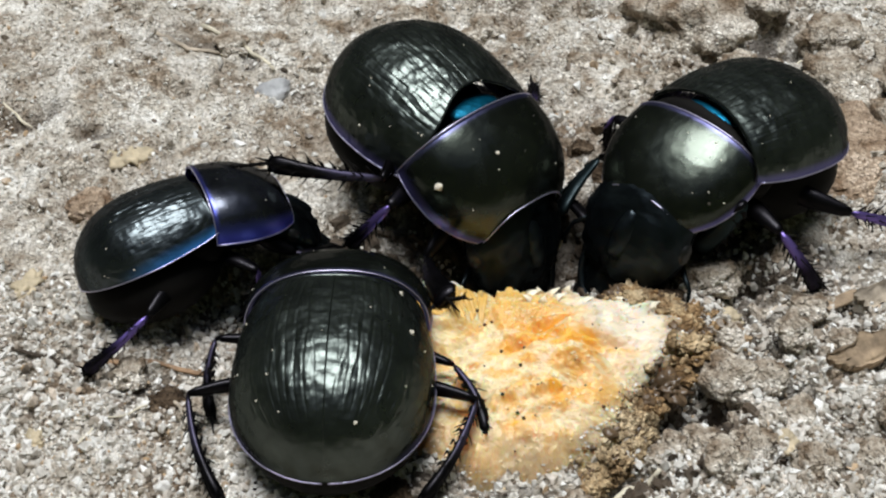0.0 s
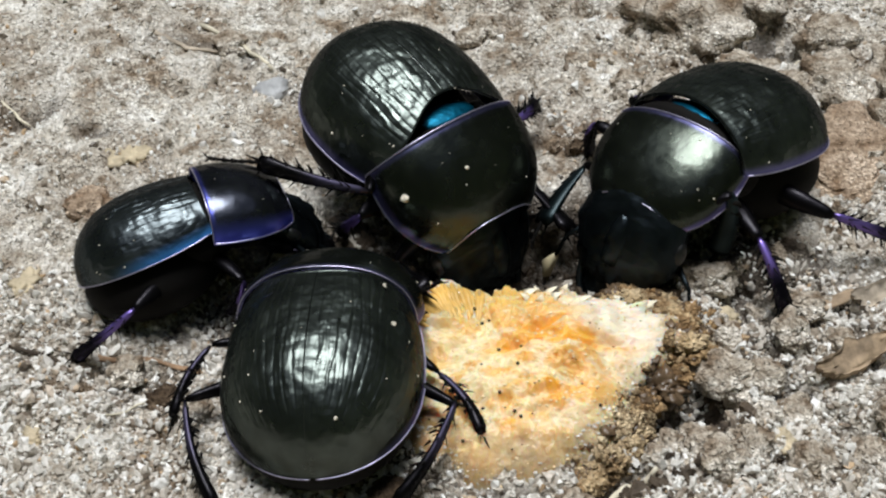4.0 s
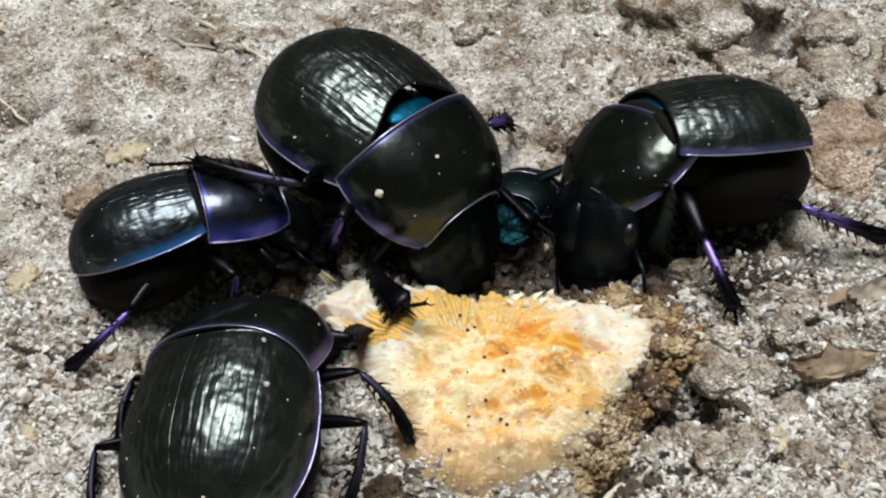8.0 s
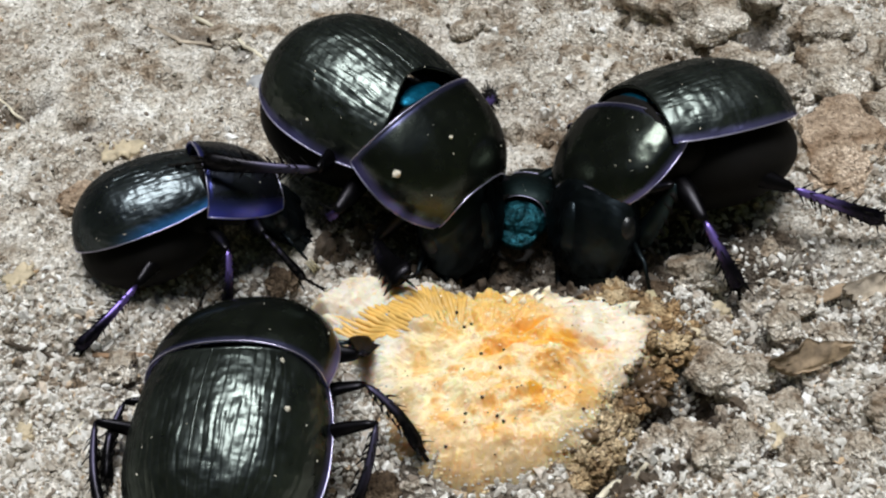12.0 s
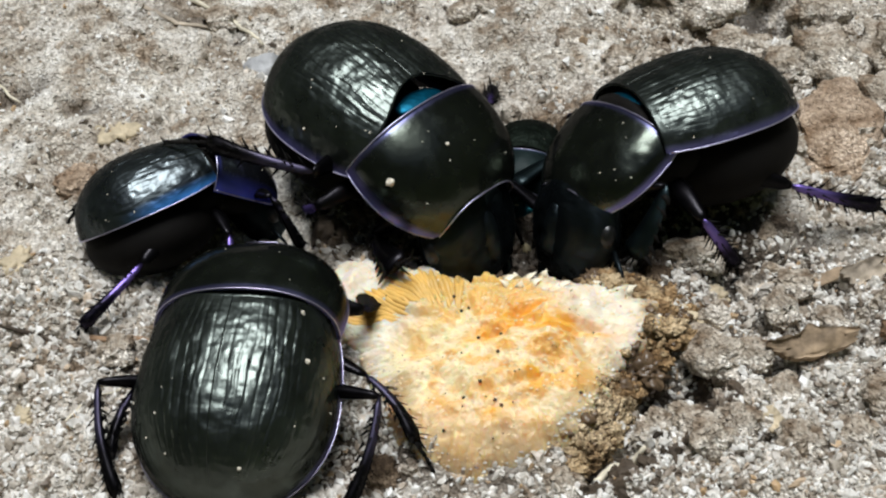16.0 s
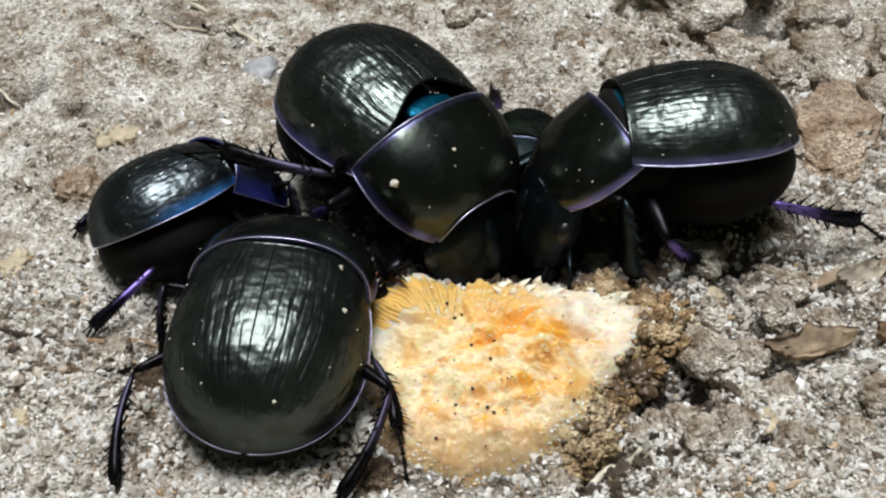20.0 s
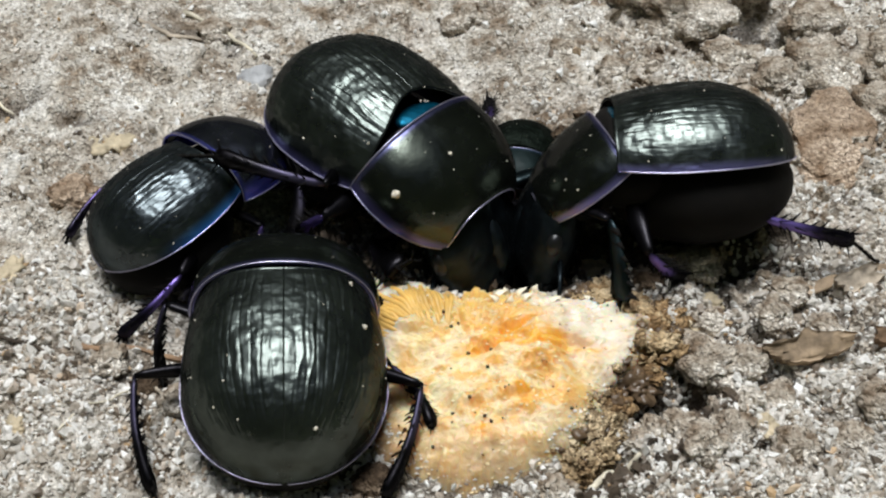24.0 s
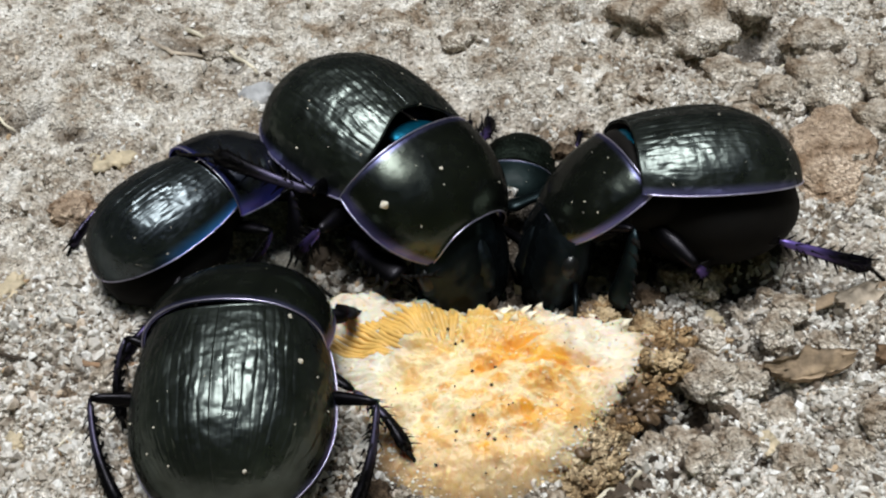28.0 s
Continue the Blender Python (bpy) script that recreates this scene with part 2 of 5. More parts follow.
def shell_solid(outer, inner, nu, nv):
    """Closes an outer and an inner grid into one solid sheet."""
    f = grid_faces(nu, nv)
    o = nu * nv
    f += [(d + o, c + o, b + o, a + o) for a, b, c, d in f]
    ring = [i * nv for i in range(nu)] + [(nu - 1) * nv + j for j in range(1, nv)] + [i * nv + nv - 1 for i in range(nu - 2, -1, -1)] + [j for j in range(nv - 2, 0, -1)]
    for a, b in zip(ring, ring[1:] + ring[:1]):
        f.append((b, a, a + o, b + o))
    return np.concatenate([outer.reshape(-1, 3), inner.reshape(-1, 3)]), f


def tube(points, radii, sides=8, flat=1.0, closed=False, upv=(0, 0, 1)):
    """A tapered tube along points; flat squeezes it along the up direction. Ends are capped."""
    P = np.asarray(points, float)
    n = len(P)
    R = np.broadcast_to(np.asarray(radii, float), (n,))
    if closed:
        T = np.roll(P, -1, 0) - np.roll(P, 1, 0)
    else:
        T = np.gradient(P, axis=0)
    T /= np.linalg.norm(T, axis=1)[:, None] + 1e-12
    up = np.asarray(upv, float)
    A = np.cross(T, up)
    bad = np.linalg.norm(A, axis=1) < 1e-3
    A[bad] = np.cross(T[bad], (1.0, 0.1, 0.0))
    A /= np.linalg.norm(A, axis=1)[:, None]
    B = np.cross(A, T)
    th = np.linspace(0, 2 * math.pi, sides, endpoint=False)
    V = P[:, None] + R[:, None, None] * (np.cos(th)[None, :, None] * A[:, None] + flat * np.sin(th)[None, :, None] * B[:, None])
    f = grid_faces(n, sides, True)
    V = V.reshape(-1, 3)
    if closed:
        f += [((n - 1) * sides + j, (n - 1) * sides + (j + 1) % sides, (j + 1) % sides, j) for j in range(sides)]
    else:
        f += [tuple(range(sides - 1, -1, -1)), tuple((n - 1) * sides + j for j in range(sides))]
    return V, f


def merged(*pieces):
    V, F, o = [], [], 0
    for v, f in pieces:
        V.append(np.asarray(v, float))
        F += [tuple(i + o for i in q) for q in f]
        o += len(v)
    return np.concatenate(V), F


def ellipsoid(c, r, nu=14, nv=22, power=1.0):
    """A closed rounded body of half axes r about c, longest along y."""
    th = np.linspace(0, math.pi, nu)[1:-1]
    ph = np.linspace(0, 2 * math.pi, nv, endpoint=False)
    s, k = np.sin(th)[:, None] ** power, np.cos(th)[:, None]
    V = np.stack([s * np.cos(ph) + 0 * k, k + 0 * ph, s * np.sin(ph) + 0 * k], -1).reshape(-1, 3)
    V = np.concatenate([V, [(0, 1, 0), (0, -1, 0)]]) * np.asarray(r) + np.asarray(c)
    f = grid_faces(nu - 2, nv, True)
    a, b = len(V) - 2, len(V) - 1
    last = (nu - 3) * nv
    f += [(a, (j + 1) % nv, j) for j in range(nv)] + [(b, last + j, last + (j + 1) % nv) for j in range(nv)]
    return V, f


def lattice(x, y, seed):
    """Smooth value noise in the plane, 0 to 1."""
    x, y = np.asarray(x, float), np.asarray(y, float)
    xi, yi = np.floor(x).astype(np.int64), np.floor(y).astype(np.int64)
    fx, fy = x - xi, y - yi
    fx, fy = fx * fx * (3 - 2 * fx), fy * fy * (3 - 2 * fy)

    def h(a, b):
        k = (a * 374761393 + b * 668265263 + seed * 974634721) & 0xFFFFFFFF
        k = ((k ^ (k >> 13)) * 1274126177) & 0xFFFFFFFF
        return ((k ^ (k >> 16)) & 0xFFFF) / 65535.0
    a, b, c, d = h(xi, yi), h(xi + 1, yi), h(xi, yi + 1), h(xi + 1, yi + 1)
    return (a * (1 - fx) + b * fx) * (1 - fy) + (c * (1 - fx) + d * fx) * fy


def fbm(x, y, seed, octaves=4, gain=0.5):
    out, amp, tot = 0, 1.0, 0
    for o in range(octaves):
        out = out + amp * lattice(x * 2 ** o, y * 2 ** o, seed + o)
        tot += amp
        amp *= gain
    return out / tot


def smooth(a, b, v):
    t = np.clip((np.asarray(v, float) - a) / (b - a), 0, 1)
    return t * t * (3 - 2 * t)


# ---- the ground: one sheet, fine where the beetles are, wide to the horizon ----
HOLLOWS = ((15.4, -7.0, 0.6, 1.3), (17.6, -5.3, 0.7, 1.3), (19.7, -4.4, 0.6, 1.1), (16.0, -2.2, 0.9, 1.3), (20.5, -7.6, 0.5, 0.9), (18.2, -11.0, 0.6, 1.0), (21.6, -9.5, 0.5, 0.9), (14.6, -13.2, 0.6, 1.0), (17.0, -13.6, 0.5, 0.9), (24, -6.5, 0.6, 1.0),
           (21, 20.4, 1.7, 2.6), (10.0, -10.5, 0.9, 3.2), (12.2, -10.1, 0.9, 2.9), (11.1, -10.4, 0.5, 1.6), (12.9, -6.6, 0.8, 1.4), (6.9, -15.0, 0.8, 2.6), (8.4, -14.4, 0.8, 2.4), (12.7, -12.0, 0.7, 1.3), (14.2, -4.4, 2.0, 1.1),
           (-12.6, -9.5, 1.3, 0.9), (-17.5, -7.9, 0.7, 1.1), (-19.4, -7.3, 0.7, 1.0), (-15.6, -8.5, 0.6, 0.9), (-22.5, -6.8, 0.6, 0.9), (-23.8, 12.4, 1.2, 1.0), (-14.5, 9.5, 1.2, 0.7), (-19.5, 10.5, 1.0, 0.7), (-12, 17.6, 0.9, 0.9), (-20.6, -0.6, 1.2, 0.8), (1.5, -0.5, 2.6, 1.6), (5.0, 0.2, 3.0, 2.0), (9.0, 0.6, 3.0, 1.8), (12.5, 2.0, 2.4, 1.2), (-24.5, 11.5, 2.2, 0.6), (16.4, -9.4, 0.9, 1.9), (15.2, -9.2, 0.6, 1.3),
           (-10, -3.5, 3.0, 0.7), (12.0, -8.3, 1.0, 1.0), (25, 18, 1.4, 1.0), (-8.5, 13.8, 1.0, 0.7), (-4, -14.5, 2.5, 0.6))


# damp brown soil, and shade painted under and beside the beetles: place, reach, strength
DUG_SHADE = ((5.8, 0.2, 8.5, 5.2, 1.3), (14.5, -0.6, 5.5, 3.6, 1.2), (13.2, -5, 4.2, 6, 1.05), (12.2, -10, 3.2, 4.5, 1.15), (-9.5, -4.5, 4, 3.5, 0.9), (-6, -12, 4, 4, 0.7), (-2.2, -14.2, 3.5, 2.6, 1.1), (3, -15.5, 7, 2.5, 0.6),
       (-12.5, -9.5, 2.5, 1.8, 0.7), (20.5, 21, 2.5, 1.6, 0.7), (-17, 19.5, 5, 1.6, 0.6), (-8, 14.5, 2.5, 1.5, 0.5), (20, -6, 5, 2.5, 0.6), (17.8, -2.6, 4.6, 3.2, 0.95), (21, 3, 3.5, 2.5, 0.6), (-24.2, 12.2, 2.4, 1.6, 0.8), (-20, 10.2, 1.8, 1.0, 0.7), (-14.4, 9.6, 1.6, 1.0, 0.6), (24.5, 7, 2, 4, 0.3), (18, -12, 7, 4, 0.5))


def lumps(x, y, cell, seed):
    """Rounded crumbs packed side by side with creases between them, 0 to 1."""
    x, y = x / cell, y / cell
    xi, yi = np.floor(x), np.floor(y)
    best = np.zeros_like(x)
    for a in (-1, 0, 1):
        for c in (-1, 0, 1):
            jx, jy = lattice(xi + a, yi + c, seed), lattice(xi + a, yi + c, seed + 1)
            r = 0.55 + 0.5 * lattice(xi + a, yi + c, seed + 2)
            d2 = ((x - xi - a - jx) ** 2 + (y - yi - c - jy) ** 2) / (r * r)
            best = np.maximum(best, np.sqrt(np.clip(1 - d2, 0, 1)) * r)
    return best


def ground_height(x, y):
    x, y = np.asarray(x, float), np.asarray(y, float)
    rough = 1.05 + 0.6 * smooth(-2, 14, x + 0.1 * y)
    wx, wy = x + 0.8 * (fbm(x / 0.9, y / 0.9, 61, 3) - 0.5), y + 0.8 * (fbm(x / 0.9, y / 0.9, 67, 3) - 0.5)
    z = 1.5 * (fbm(x / 11, y / 11, 3, 3) - 0.55)
    z = z + rough * 1.3 * (fbm(x / 3.1, y / 3.1, 11, 4) - 0.5)
    some = smooth(0.38, 0.58, fbm(x / 5, y / 5, 79, 3))
    z = z + rough * (0.15 + 0.85 * some) * 0.75 * (lumps(wx, wy, 2.1, 83) - 0.55)
    z = z + rough * (0.45 + 0.55 * some) * 0.42 * (lumps(wx, wy, 0.8, 89) - 0.55)
    z = z + 0.42 * (fbm(x / 0.5, y / 0.5, 37, 3) - 0.5)
    z = z - 0.25
    for hx, hy, r, d in HOLLOWS:
        z = z - d * np.exp(-((x - hx) ** 2 + (y - hy) ** 2) / (r * r))
    fade = np.exp(-(np.maximum(np.hypot(x, y - 4) - 55, 0) / 60) ** 2)
    return z * fade


def axis(lo, hi, step, far):
    core = np.arange(lo, hi, step)
    out = np.geomspace(step, far, 60)
    return np.concatenate([lo - np.cumsum(out)[::-1], core, core[-1] + np.cumsum(out)])


gx, gy = axis(-30, 30, 0.125, 9000), axis(-18, 29, 0.125, 9000)
GX, GY = np.meshgrid(gx, gy, indexing="ij")
ground = mesh_object("ground", np.stack([GX, GY, ground_height(GX, GY)], -1).reshape(-1, 3), [], SOIL)
_me = bpy.data.meshes.new("ground")
_v = np.stack([GX, GY, ground_height(GX, GY)], -1).reshape(-1, 3) * U
_nx, _ny = len(gx), len(gy)
_i, _j = np.meshgrid(np.arange(_nx - 1), np.arange(_ny - 1), indexing="ij")
_a = (_i * _ny + _j).ravel()
_f = np.stack([_a, _a + _ny, _a + _ny + 1, _a + 1], -1)
_me.vertices.add(len(_v))
_me.vertices.foreach_set("co", _v.ravel())
_me.loops.add(_f.size)
_me.loops.foreach_set("vertex_index", _f.ravel())
_me.polygons.add(len(_f))
_me.polygons.foreach_set("loop_start", np.arange(0, _f.size, 4))
_me.polygons.foreach_set("loop_total", np.full(len(_f), 4))
_me.polygons.foreach_set("use_smooth", np.ones(len(_f), bool))
_me.materials.append(SOIL)
_me.update()
_me.validate()
# mask for damp patches and for shade painted beneath the beetles
_dug_shade = np.zeros_like(GX)
for _x, _y, _rx, _ry, _k in DUG_SHADE:
    _dug_shade = np.maximum(_dug_shade, _k * np.exp(-(((GX - _x) / _rx) ** 2 + ((GY - _y) / _ry) ** 2)))
# deep hollows get their shade painted into the soil colour
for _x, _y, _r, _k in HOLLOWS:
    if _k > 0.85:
        _dug_shade = np.maximum(_dug_shade, 0.75 * np.exp(-((GX - _x) ** 2 + (GY - _y) ** 2) / (1.3 * _r) ** 2))
_dug_shade = smooth(0.25, 0.8, _dug_shade + 0.7 * (fbm(GX / 1.6, GY / 1.6, 301, 4) - 0.5))
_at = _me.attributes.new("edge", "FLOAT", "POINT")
_at.data.foreach_set("value", (0.85 * _dug_shade).astype(np.float32).ravel())
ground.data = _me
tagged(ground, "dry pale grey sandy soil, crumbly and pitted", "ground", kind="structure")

# the woodland edge round the clearing
wv, wf = tube([(0, 0, -0.2), (0, 0, 3.0), (0, 0, 6.0), (0, 0, 9.0)], [7.0, 7.2, 7.0, 6.5], 48)
wf = wf[:-2]
woods = mesh_object("backdrop", wv, wf, WOOD_EDGE, scale=1.0)
tagged(woods, "dark shaded woodland edge round the clearing", "backdrop", kind="structure")


# ---- sand, crumbs and clods ----
def rock_mesh(seed, lumpy=0.35, levels=2, squash=(1, 1, 1), fine=0.0, grit=0.0):
    bm = bmesh.new()
    bmesh.ops.create_icosphere(bm, subdivisions=levels, radius=1.0)
    off = Vector((seed * 7.13, seed * 3.7, seed * 1.9))
    for v in bm.verts:
        k = 1 + lumpy * noise.fractal(v.co * 1.1 + off, 1.0, 2.0, 3)
        if fine:
            k += fine * noise.fractal(v.co * 4.0 + off, 0.8, 2.0, 3)
        if grit:
            k += grit * noise.noise(v.co * 11.0 + off)
        v.co = Vector((v.co.x * k * squash[0], v.co.y * k * squash[1], v.co.z * k * squash[2]))
    V = np.array([v.co[:] for v in bm.verts])
    F = [tuple(v.index for v in f.verts) for f in bm.faces]
    bm.free()
    return V, F


def scatter(name, label, category, mat, places, sizes, zs, seed, levels=1, lumpy=0.4, smooth_it=False):
    """Many loose bits in one mesh."""
    rng = np.random.default_rng(seed)
    kinds = [rock_mesh(seed + k, lumpy, levels, (1.15, 0.8, 0.6)) for k in range(12)]
    V, F, o = [], [], 0
    for (x, y), s, z in zip(places, sizes, zs):
        kv, kf = kinds[rng.integers(12)]
        q = Euler(rng.uniform(0, 6.28, 3)).to_matrix()
        V.append(kv @ np.array(q).T * s + (x, y, z))
        F.append(np.asarray(kf) + o)
        o += len(kv)
    ob = mesh_object(name, np.concatenate(V), np.concatenate(F), mat, smooth=smooth_it)
    return tagged(ob, label, category, kind="stuff")


rng = np.random.default_rng(5)
NG = 30000
px, py = rng.uniform(-30, 30, NG * 3), rng.uniform(-17, 30, NG * 3)
dens = 0.2 + 0.88 * smooth(0.42, 0.6, fbm(px / 4, py / 4, 71, 3)) * (0.35 + 0.65 * smooth(20, -6, py))
dens *= 0.22 + 0.78 * np.maximum(smooth(-10, 10, px - 1.1 * py), 0.85 * smooth(3, -6, py))
dens *= 1 - 0.95 * np.exp(-(((px - 6.0) / 8) ** 2 + ((py + 0.2) / 4.8) ** 2) ** 2)
keep = rng.uniform(0, 1, NG * 3) < dens
px, py = px[keep][:NG], py[keep][:NG]
nx_, ny_ = rng.uniform(-28, 28, 16000), -17 + 16 * rng.uniform(0, 1, 16000) ** 1.3
near = rng.uniform(0, 1, 16000) < 0.35 + 0.65 * smooth(0.36, 0.56, fbm(nx_ / 2.2, ny_ / 2.2, 171, 3)) - 0.75 * np.exp(-(((nx_ - 7.0) / 7.5) ** 2 + ((ny_ + 0.8) / 4.2) ** 2) ** 2)
px, py = np.concatenate([px, nx_[near]]), np.concatenate([py, ny_[near]])
ps = np.clip(rng.lognormal(math.log(0.115), 0.45, len(px)), 0.05, 0.36)
scatter("sand_grains", "loose quartz sand grains, milky, honey and brown", "sand", SAND, zip(px, py), ps, ground_height(px, py) + 0.15 * ps, 40, 1, 0.9)

qx, qy = rng.uniform(-30, 30, 1500), rng.uniform(-17, 28, 1500)
qk = rng.uniform(0, 1, 1500) < 0.95 * smooth(-2, 14, qx - 0.35 * qy)
qk &= ((qx - 7) / 7) ** 2 + ((qy + 0.5) / 4.5) ** 2 > 1
qx, qy = qx[qk], qy[qk]
qs = np.clip(rng.lognormal(math.log(0.30), 0.4, len(qx)), 0.14, 0.9)
scatter("soil_crumbs", "small crumbs of dry sandy soil", "soil", CLOD, zip(qx, qy), qs, ground_height(qx, qy) - 0.05 * qs, 60, 2, 0.75)
dx_ = rng.uniform(-20, 28, 300)
dy_ = -16 + 20 * rng.uniform(0, 1, 300) ** 1.5
ds_ = np.clip(rng.lognormal(math.log(0.10), 0.4, 300), 0.05, 0.25)
scatter("plant_debris", "tiny dark brown bits of rotted plant debris", "debris", DIRT, zip(dx_, dy_), ds_, ground_height(dx_, dy_) + 0.2 * ds_, 80, 1, 0.6)

# dark crumbs added to stand in for shade below the heads; some ring the mushroom
wx_, wy_ = rng.uniform(-6, 13, 420), rng.normal(0.0, 1.9, 420)
_t = rng.uniform(-1.3, 0.3, 420)
_on = rng.uniform(0, 1, 420) < 0.25
wx_, wy_ = np.where(_on, 2.4 + 10.6 * np.cos(_t) + rng.normal(0, 0.5, 420), wx_), np.where(_on, -9.3 + 7.4 * np.sin(_t) + rng.normal(0, 0.5, 420), wy_)
ws_ = np.clip(rng.lognormal(math.log(0.24), 0.45, 420), 0.1, 0.6)
scatter("shade_crumbs", "dark brown soil crumbs added to deepen the shade beneath the beetles", "soil", SHADE_CRUMB, zip(wx_, wy_), ws_, ground_height(wx_, wy_) + 0.1 * ws_, 95, 2, 0.9)

CLODS = ((13.1, -2.2, 1.25, CLOD), (16.2, 20.5, 2.6, CLOD), (23.2, 15.0, 2.3, CLOD), (26.4, 11.4, 2.0, CLOD), (21.0, 14.2, 1.6, CLOD), (18.2, 16.6, 1.5, CLOD), (27.0, 6.6, 1.7, CLOD), (20.2, 17.6, 1.1, CLOD), (14.2, 23.0, 2.0, CLOD), (11.3, -12.2, 0.8, CLOD), (9.4, -13.2, 0.6, CLOD), (13.4, -12.4, 1.1, CLOD), (17.6, -4.2, 0.9, CLOD), (20.6, -11.0, 1.2, CLOD), (23.4, -12.4, 1.2, CLOD), (27.5, 15.5, 2.2, CLOD), (24.5, 20.8, 1.9, CLOD),
         (14.6, -8.6, 1.0, CLOD), (13.2, -8.4, 1.45, CLOD), (16.4, -6.1, 0.9, CLOD), (15.9, -10.2, 0.9, CLOD), (13.3, -6.0, 0.9, CLOD), (18.8, -6.6, 0.8, CLOD),
         (10.0, -12.4, 0.6, CLOD), (12.0, -13.6, 0.9, CLOD), (9.6, -13.0, 0.5, OCHRE), (-12.4, -9.9, 0.9, DAMP), (-14.2, -8.6, 0.8, CLOD), (-10.8, -11.3, 0.8, CLOD),
         (-10.1, 14.7, 1.0, PEBBLE), (-18.6, 3.2, 1.3, STONE), (-13.0, 19.3, 1.0, CLOD), (-7.6, 17.5, 0.9, CLOD), (8.6, 17.0, 1.0, CLOD), (11.0, 14.6, 0.9, CLOD),
         (18.4, 12.4, 1.2, CLOD), (26.2, 3.6, 1.3, CLOD), (22.8, -5.6, 1.1, CLOD), (18.8, -12.4, 0.9, CLOD), (16.0, -13.6, 1.0, CLOD), (-17.3, 8.0, 1.0, OCHRE),
         (-20.3, -2.7, 0.8, OCHRE), (7.6, 8.2, 0.6, DAMP), (9.0, 6.0, 0.9, DAMP), (20.5, 24.0, 1.6, CLOD), (2.5, 20.5, 1.3, CLOD), (-2.5, 22.0, 1.2, CLOD),
         (13.5, -4.6, 0.7, OCHRE), (12.2, -5.9, 0.6, OCHRE), (-17.8, -12.0, 0.5, OCHRE), (-6.5, -12.9, 0.8, DAMP), (-2.0, -15.0, 0.9, DAMP), (5.5, -16.0, 0.8, CLOD),
         (15.0, -12.0, 0.6, OCHRE), (10.9, -3.4, 0.7, DAMP), (8.8, -1.4, 0.8, OCHRE), (-8.6, -4.6, 0.7, DAMP), (-7.5, -2.4, 0.8, DAMP), (20.5, 7.2, 0.8, CLOD))
NAMES = {CLOD: ("soil_clod", "crumbly pale brown clod of sandy soil", "soil clod"), DAMP: ("soil_clod", "damp dark brown clod of soil", "soil clod"),
         STONE: ("stone", "small reddish buff stone half sunk in the soil", "stone"), PEBBLE: ("pebble", "rounded grey pebble set in the soil", "pebble"),
         OCHRE: ("ochre_crumb", "ochre yellow crumb of rotted mushroom", "crumb")}
for i, (x, y, r, mat) in enumerate(CLODS):
    v, f = rock_mesh(200 + i, 0.6 if mat is OCHRE else 0.45 if mat is not PEBBLE else 0.25, 4, (1.15, 0.95, 0.62), 0.35 if mat is OCHRE else 0.16 if mat is not PEBBLE else 0.07)
    a = i * 2.4
    v = v @ np.array([[math.cos(a), math.sin(a), 0], [-math.sin(a), math.cos(a), 0], [0, 0, 1]]) * r
    nm, lb, ct = NAMES[mat]
    ob = mesh_object(nm, v, f, mat)
    ob.location = (x * U, y * U, (float(ground_height(x, y)) + (0.12 if mat is CLOD or mat is DAMP else -0.15) * r) * U)
    tagged(ob, lb, ct, group="bits lying on the soil")


# ---- twigs, straw, bark ----
def twig(name, label, category, a, b, r, mat, bend=0.3, lift=0.15, seed=0, flat=1.0):
    n = 16
    t = np.linspace(0, 1, n)
    a, b = np.array(a, float), np.array(b, float)
    side = np.array([-(b - a)[1], (b - a)[0]]) / np.hypot(*(b - a))
    xy = a + (b - a) * t[:, None] + side * (bend * np.sin(math.pi * t) + 0.12 * (lattice(t * 6, t * 0, seed) - 0.5))[:, None]
    base = float(np.mean(ground_height(xy[:, 0], xy[:, 1]))) + 0.5 * lift
    z = base + 0.6 * (ground_height(xy[:, 0], xy[:, 1]) - base + lift)
    rad = 0.5 * r * (0.75 + 0.5 * lattice(t * 5 + 3, t * 0, seed + 4)) * (1 - 0.35 * t)
    v, f = tube(np.stack([xy[:, 0], xy[:, 1], z], -1), rad, 9, flat)
    return tagged(mesh_object(name, v, f, mat), label, category)


twig("twig", "pale dry twig half sunk in the sandy soil", "twig", (-15.3, 21.8), (-10.2, 16.6), 0.30, STRAW, 0.3, 0.15, 1)
twig("rootlet", "brown rootlet lying on dry soil", "rootlet", (-18.0, 20.3), (-13.5, 18.4), 0.35, GREYBARK, -0.4, 0.1, 2, 0.6)
twig("straw", "short yellow straw stub beside the mushroom", "straw", (7.0, -15.4), (9.1, -14.2), 0.34, STRAW, 0.05, 1.3, 3)
twig("straw", "pale straw bit on dry soil", "straw", (-26.2, 13.6), (-24.0, 12.0), 0.2, STRAW, 0.1, 0.2, 4)
twig("twig", "thin dark twig pressed into the soil", "twig", (-16.0, -7.6), (-11.0, -8.4), 0.32, BARK, 0.2, 0.12, 5, 0.7)
twig("bark_strip", "curled brown strip of bark on the soil", "bark", (16.6, -5.4), (23.5, -2.2), 0.95, CHIPBARK, 0.5, 0.3, 6, 0.35)
twig("bark_strip", "long thin strip of brown bark", "bark", (15.0, -4.0), (21.5, -2.9), 0.3, GREYBARK, -0.3, 0.1, 7, 0.4)
twig("twig", "thin dry stalk between clods", "twig", (16.5, 15.0), (22.5, 18.3), 0.22, STRAW, 0.4, 0.3, 8)
twig("stalk", "thin pale stalk on dry soil", "stalk", (-15.8, -13.0), (-13.2, -10.3), 0.14, STRAW, 0.2, 0.2, 9)
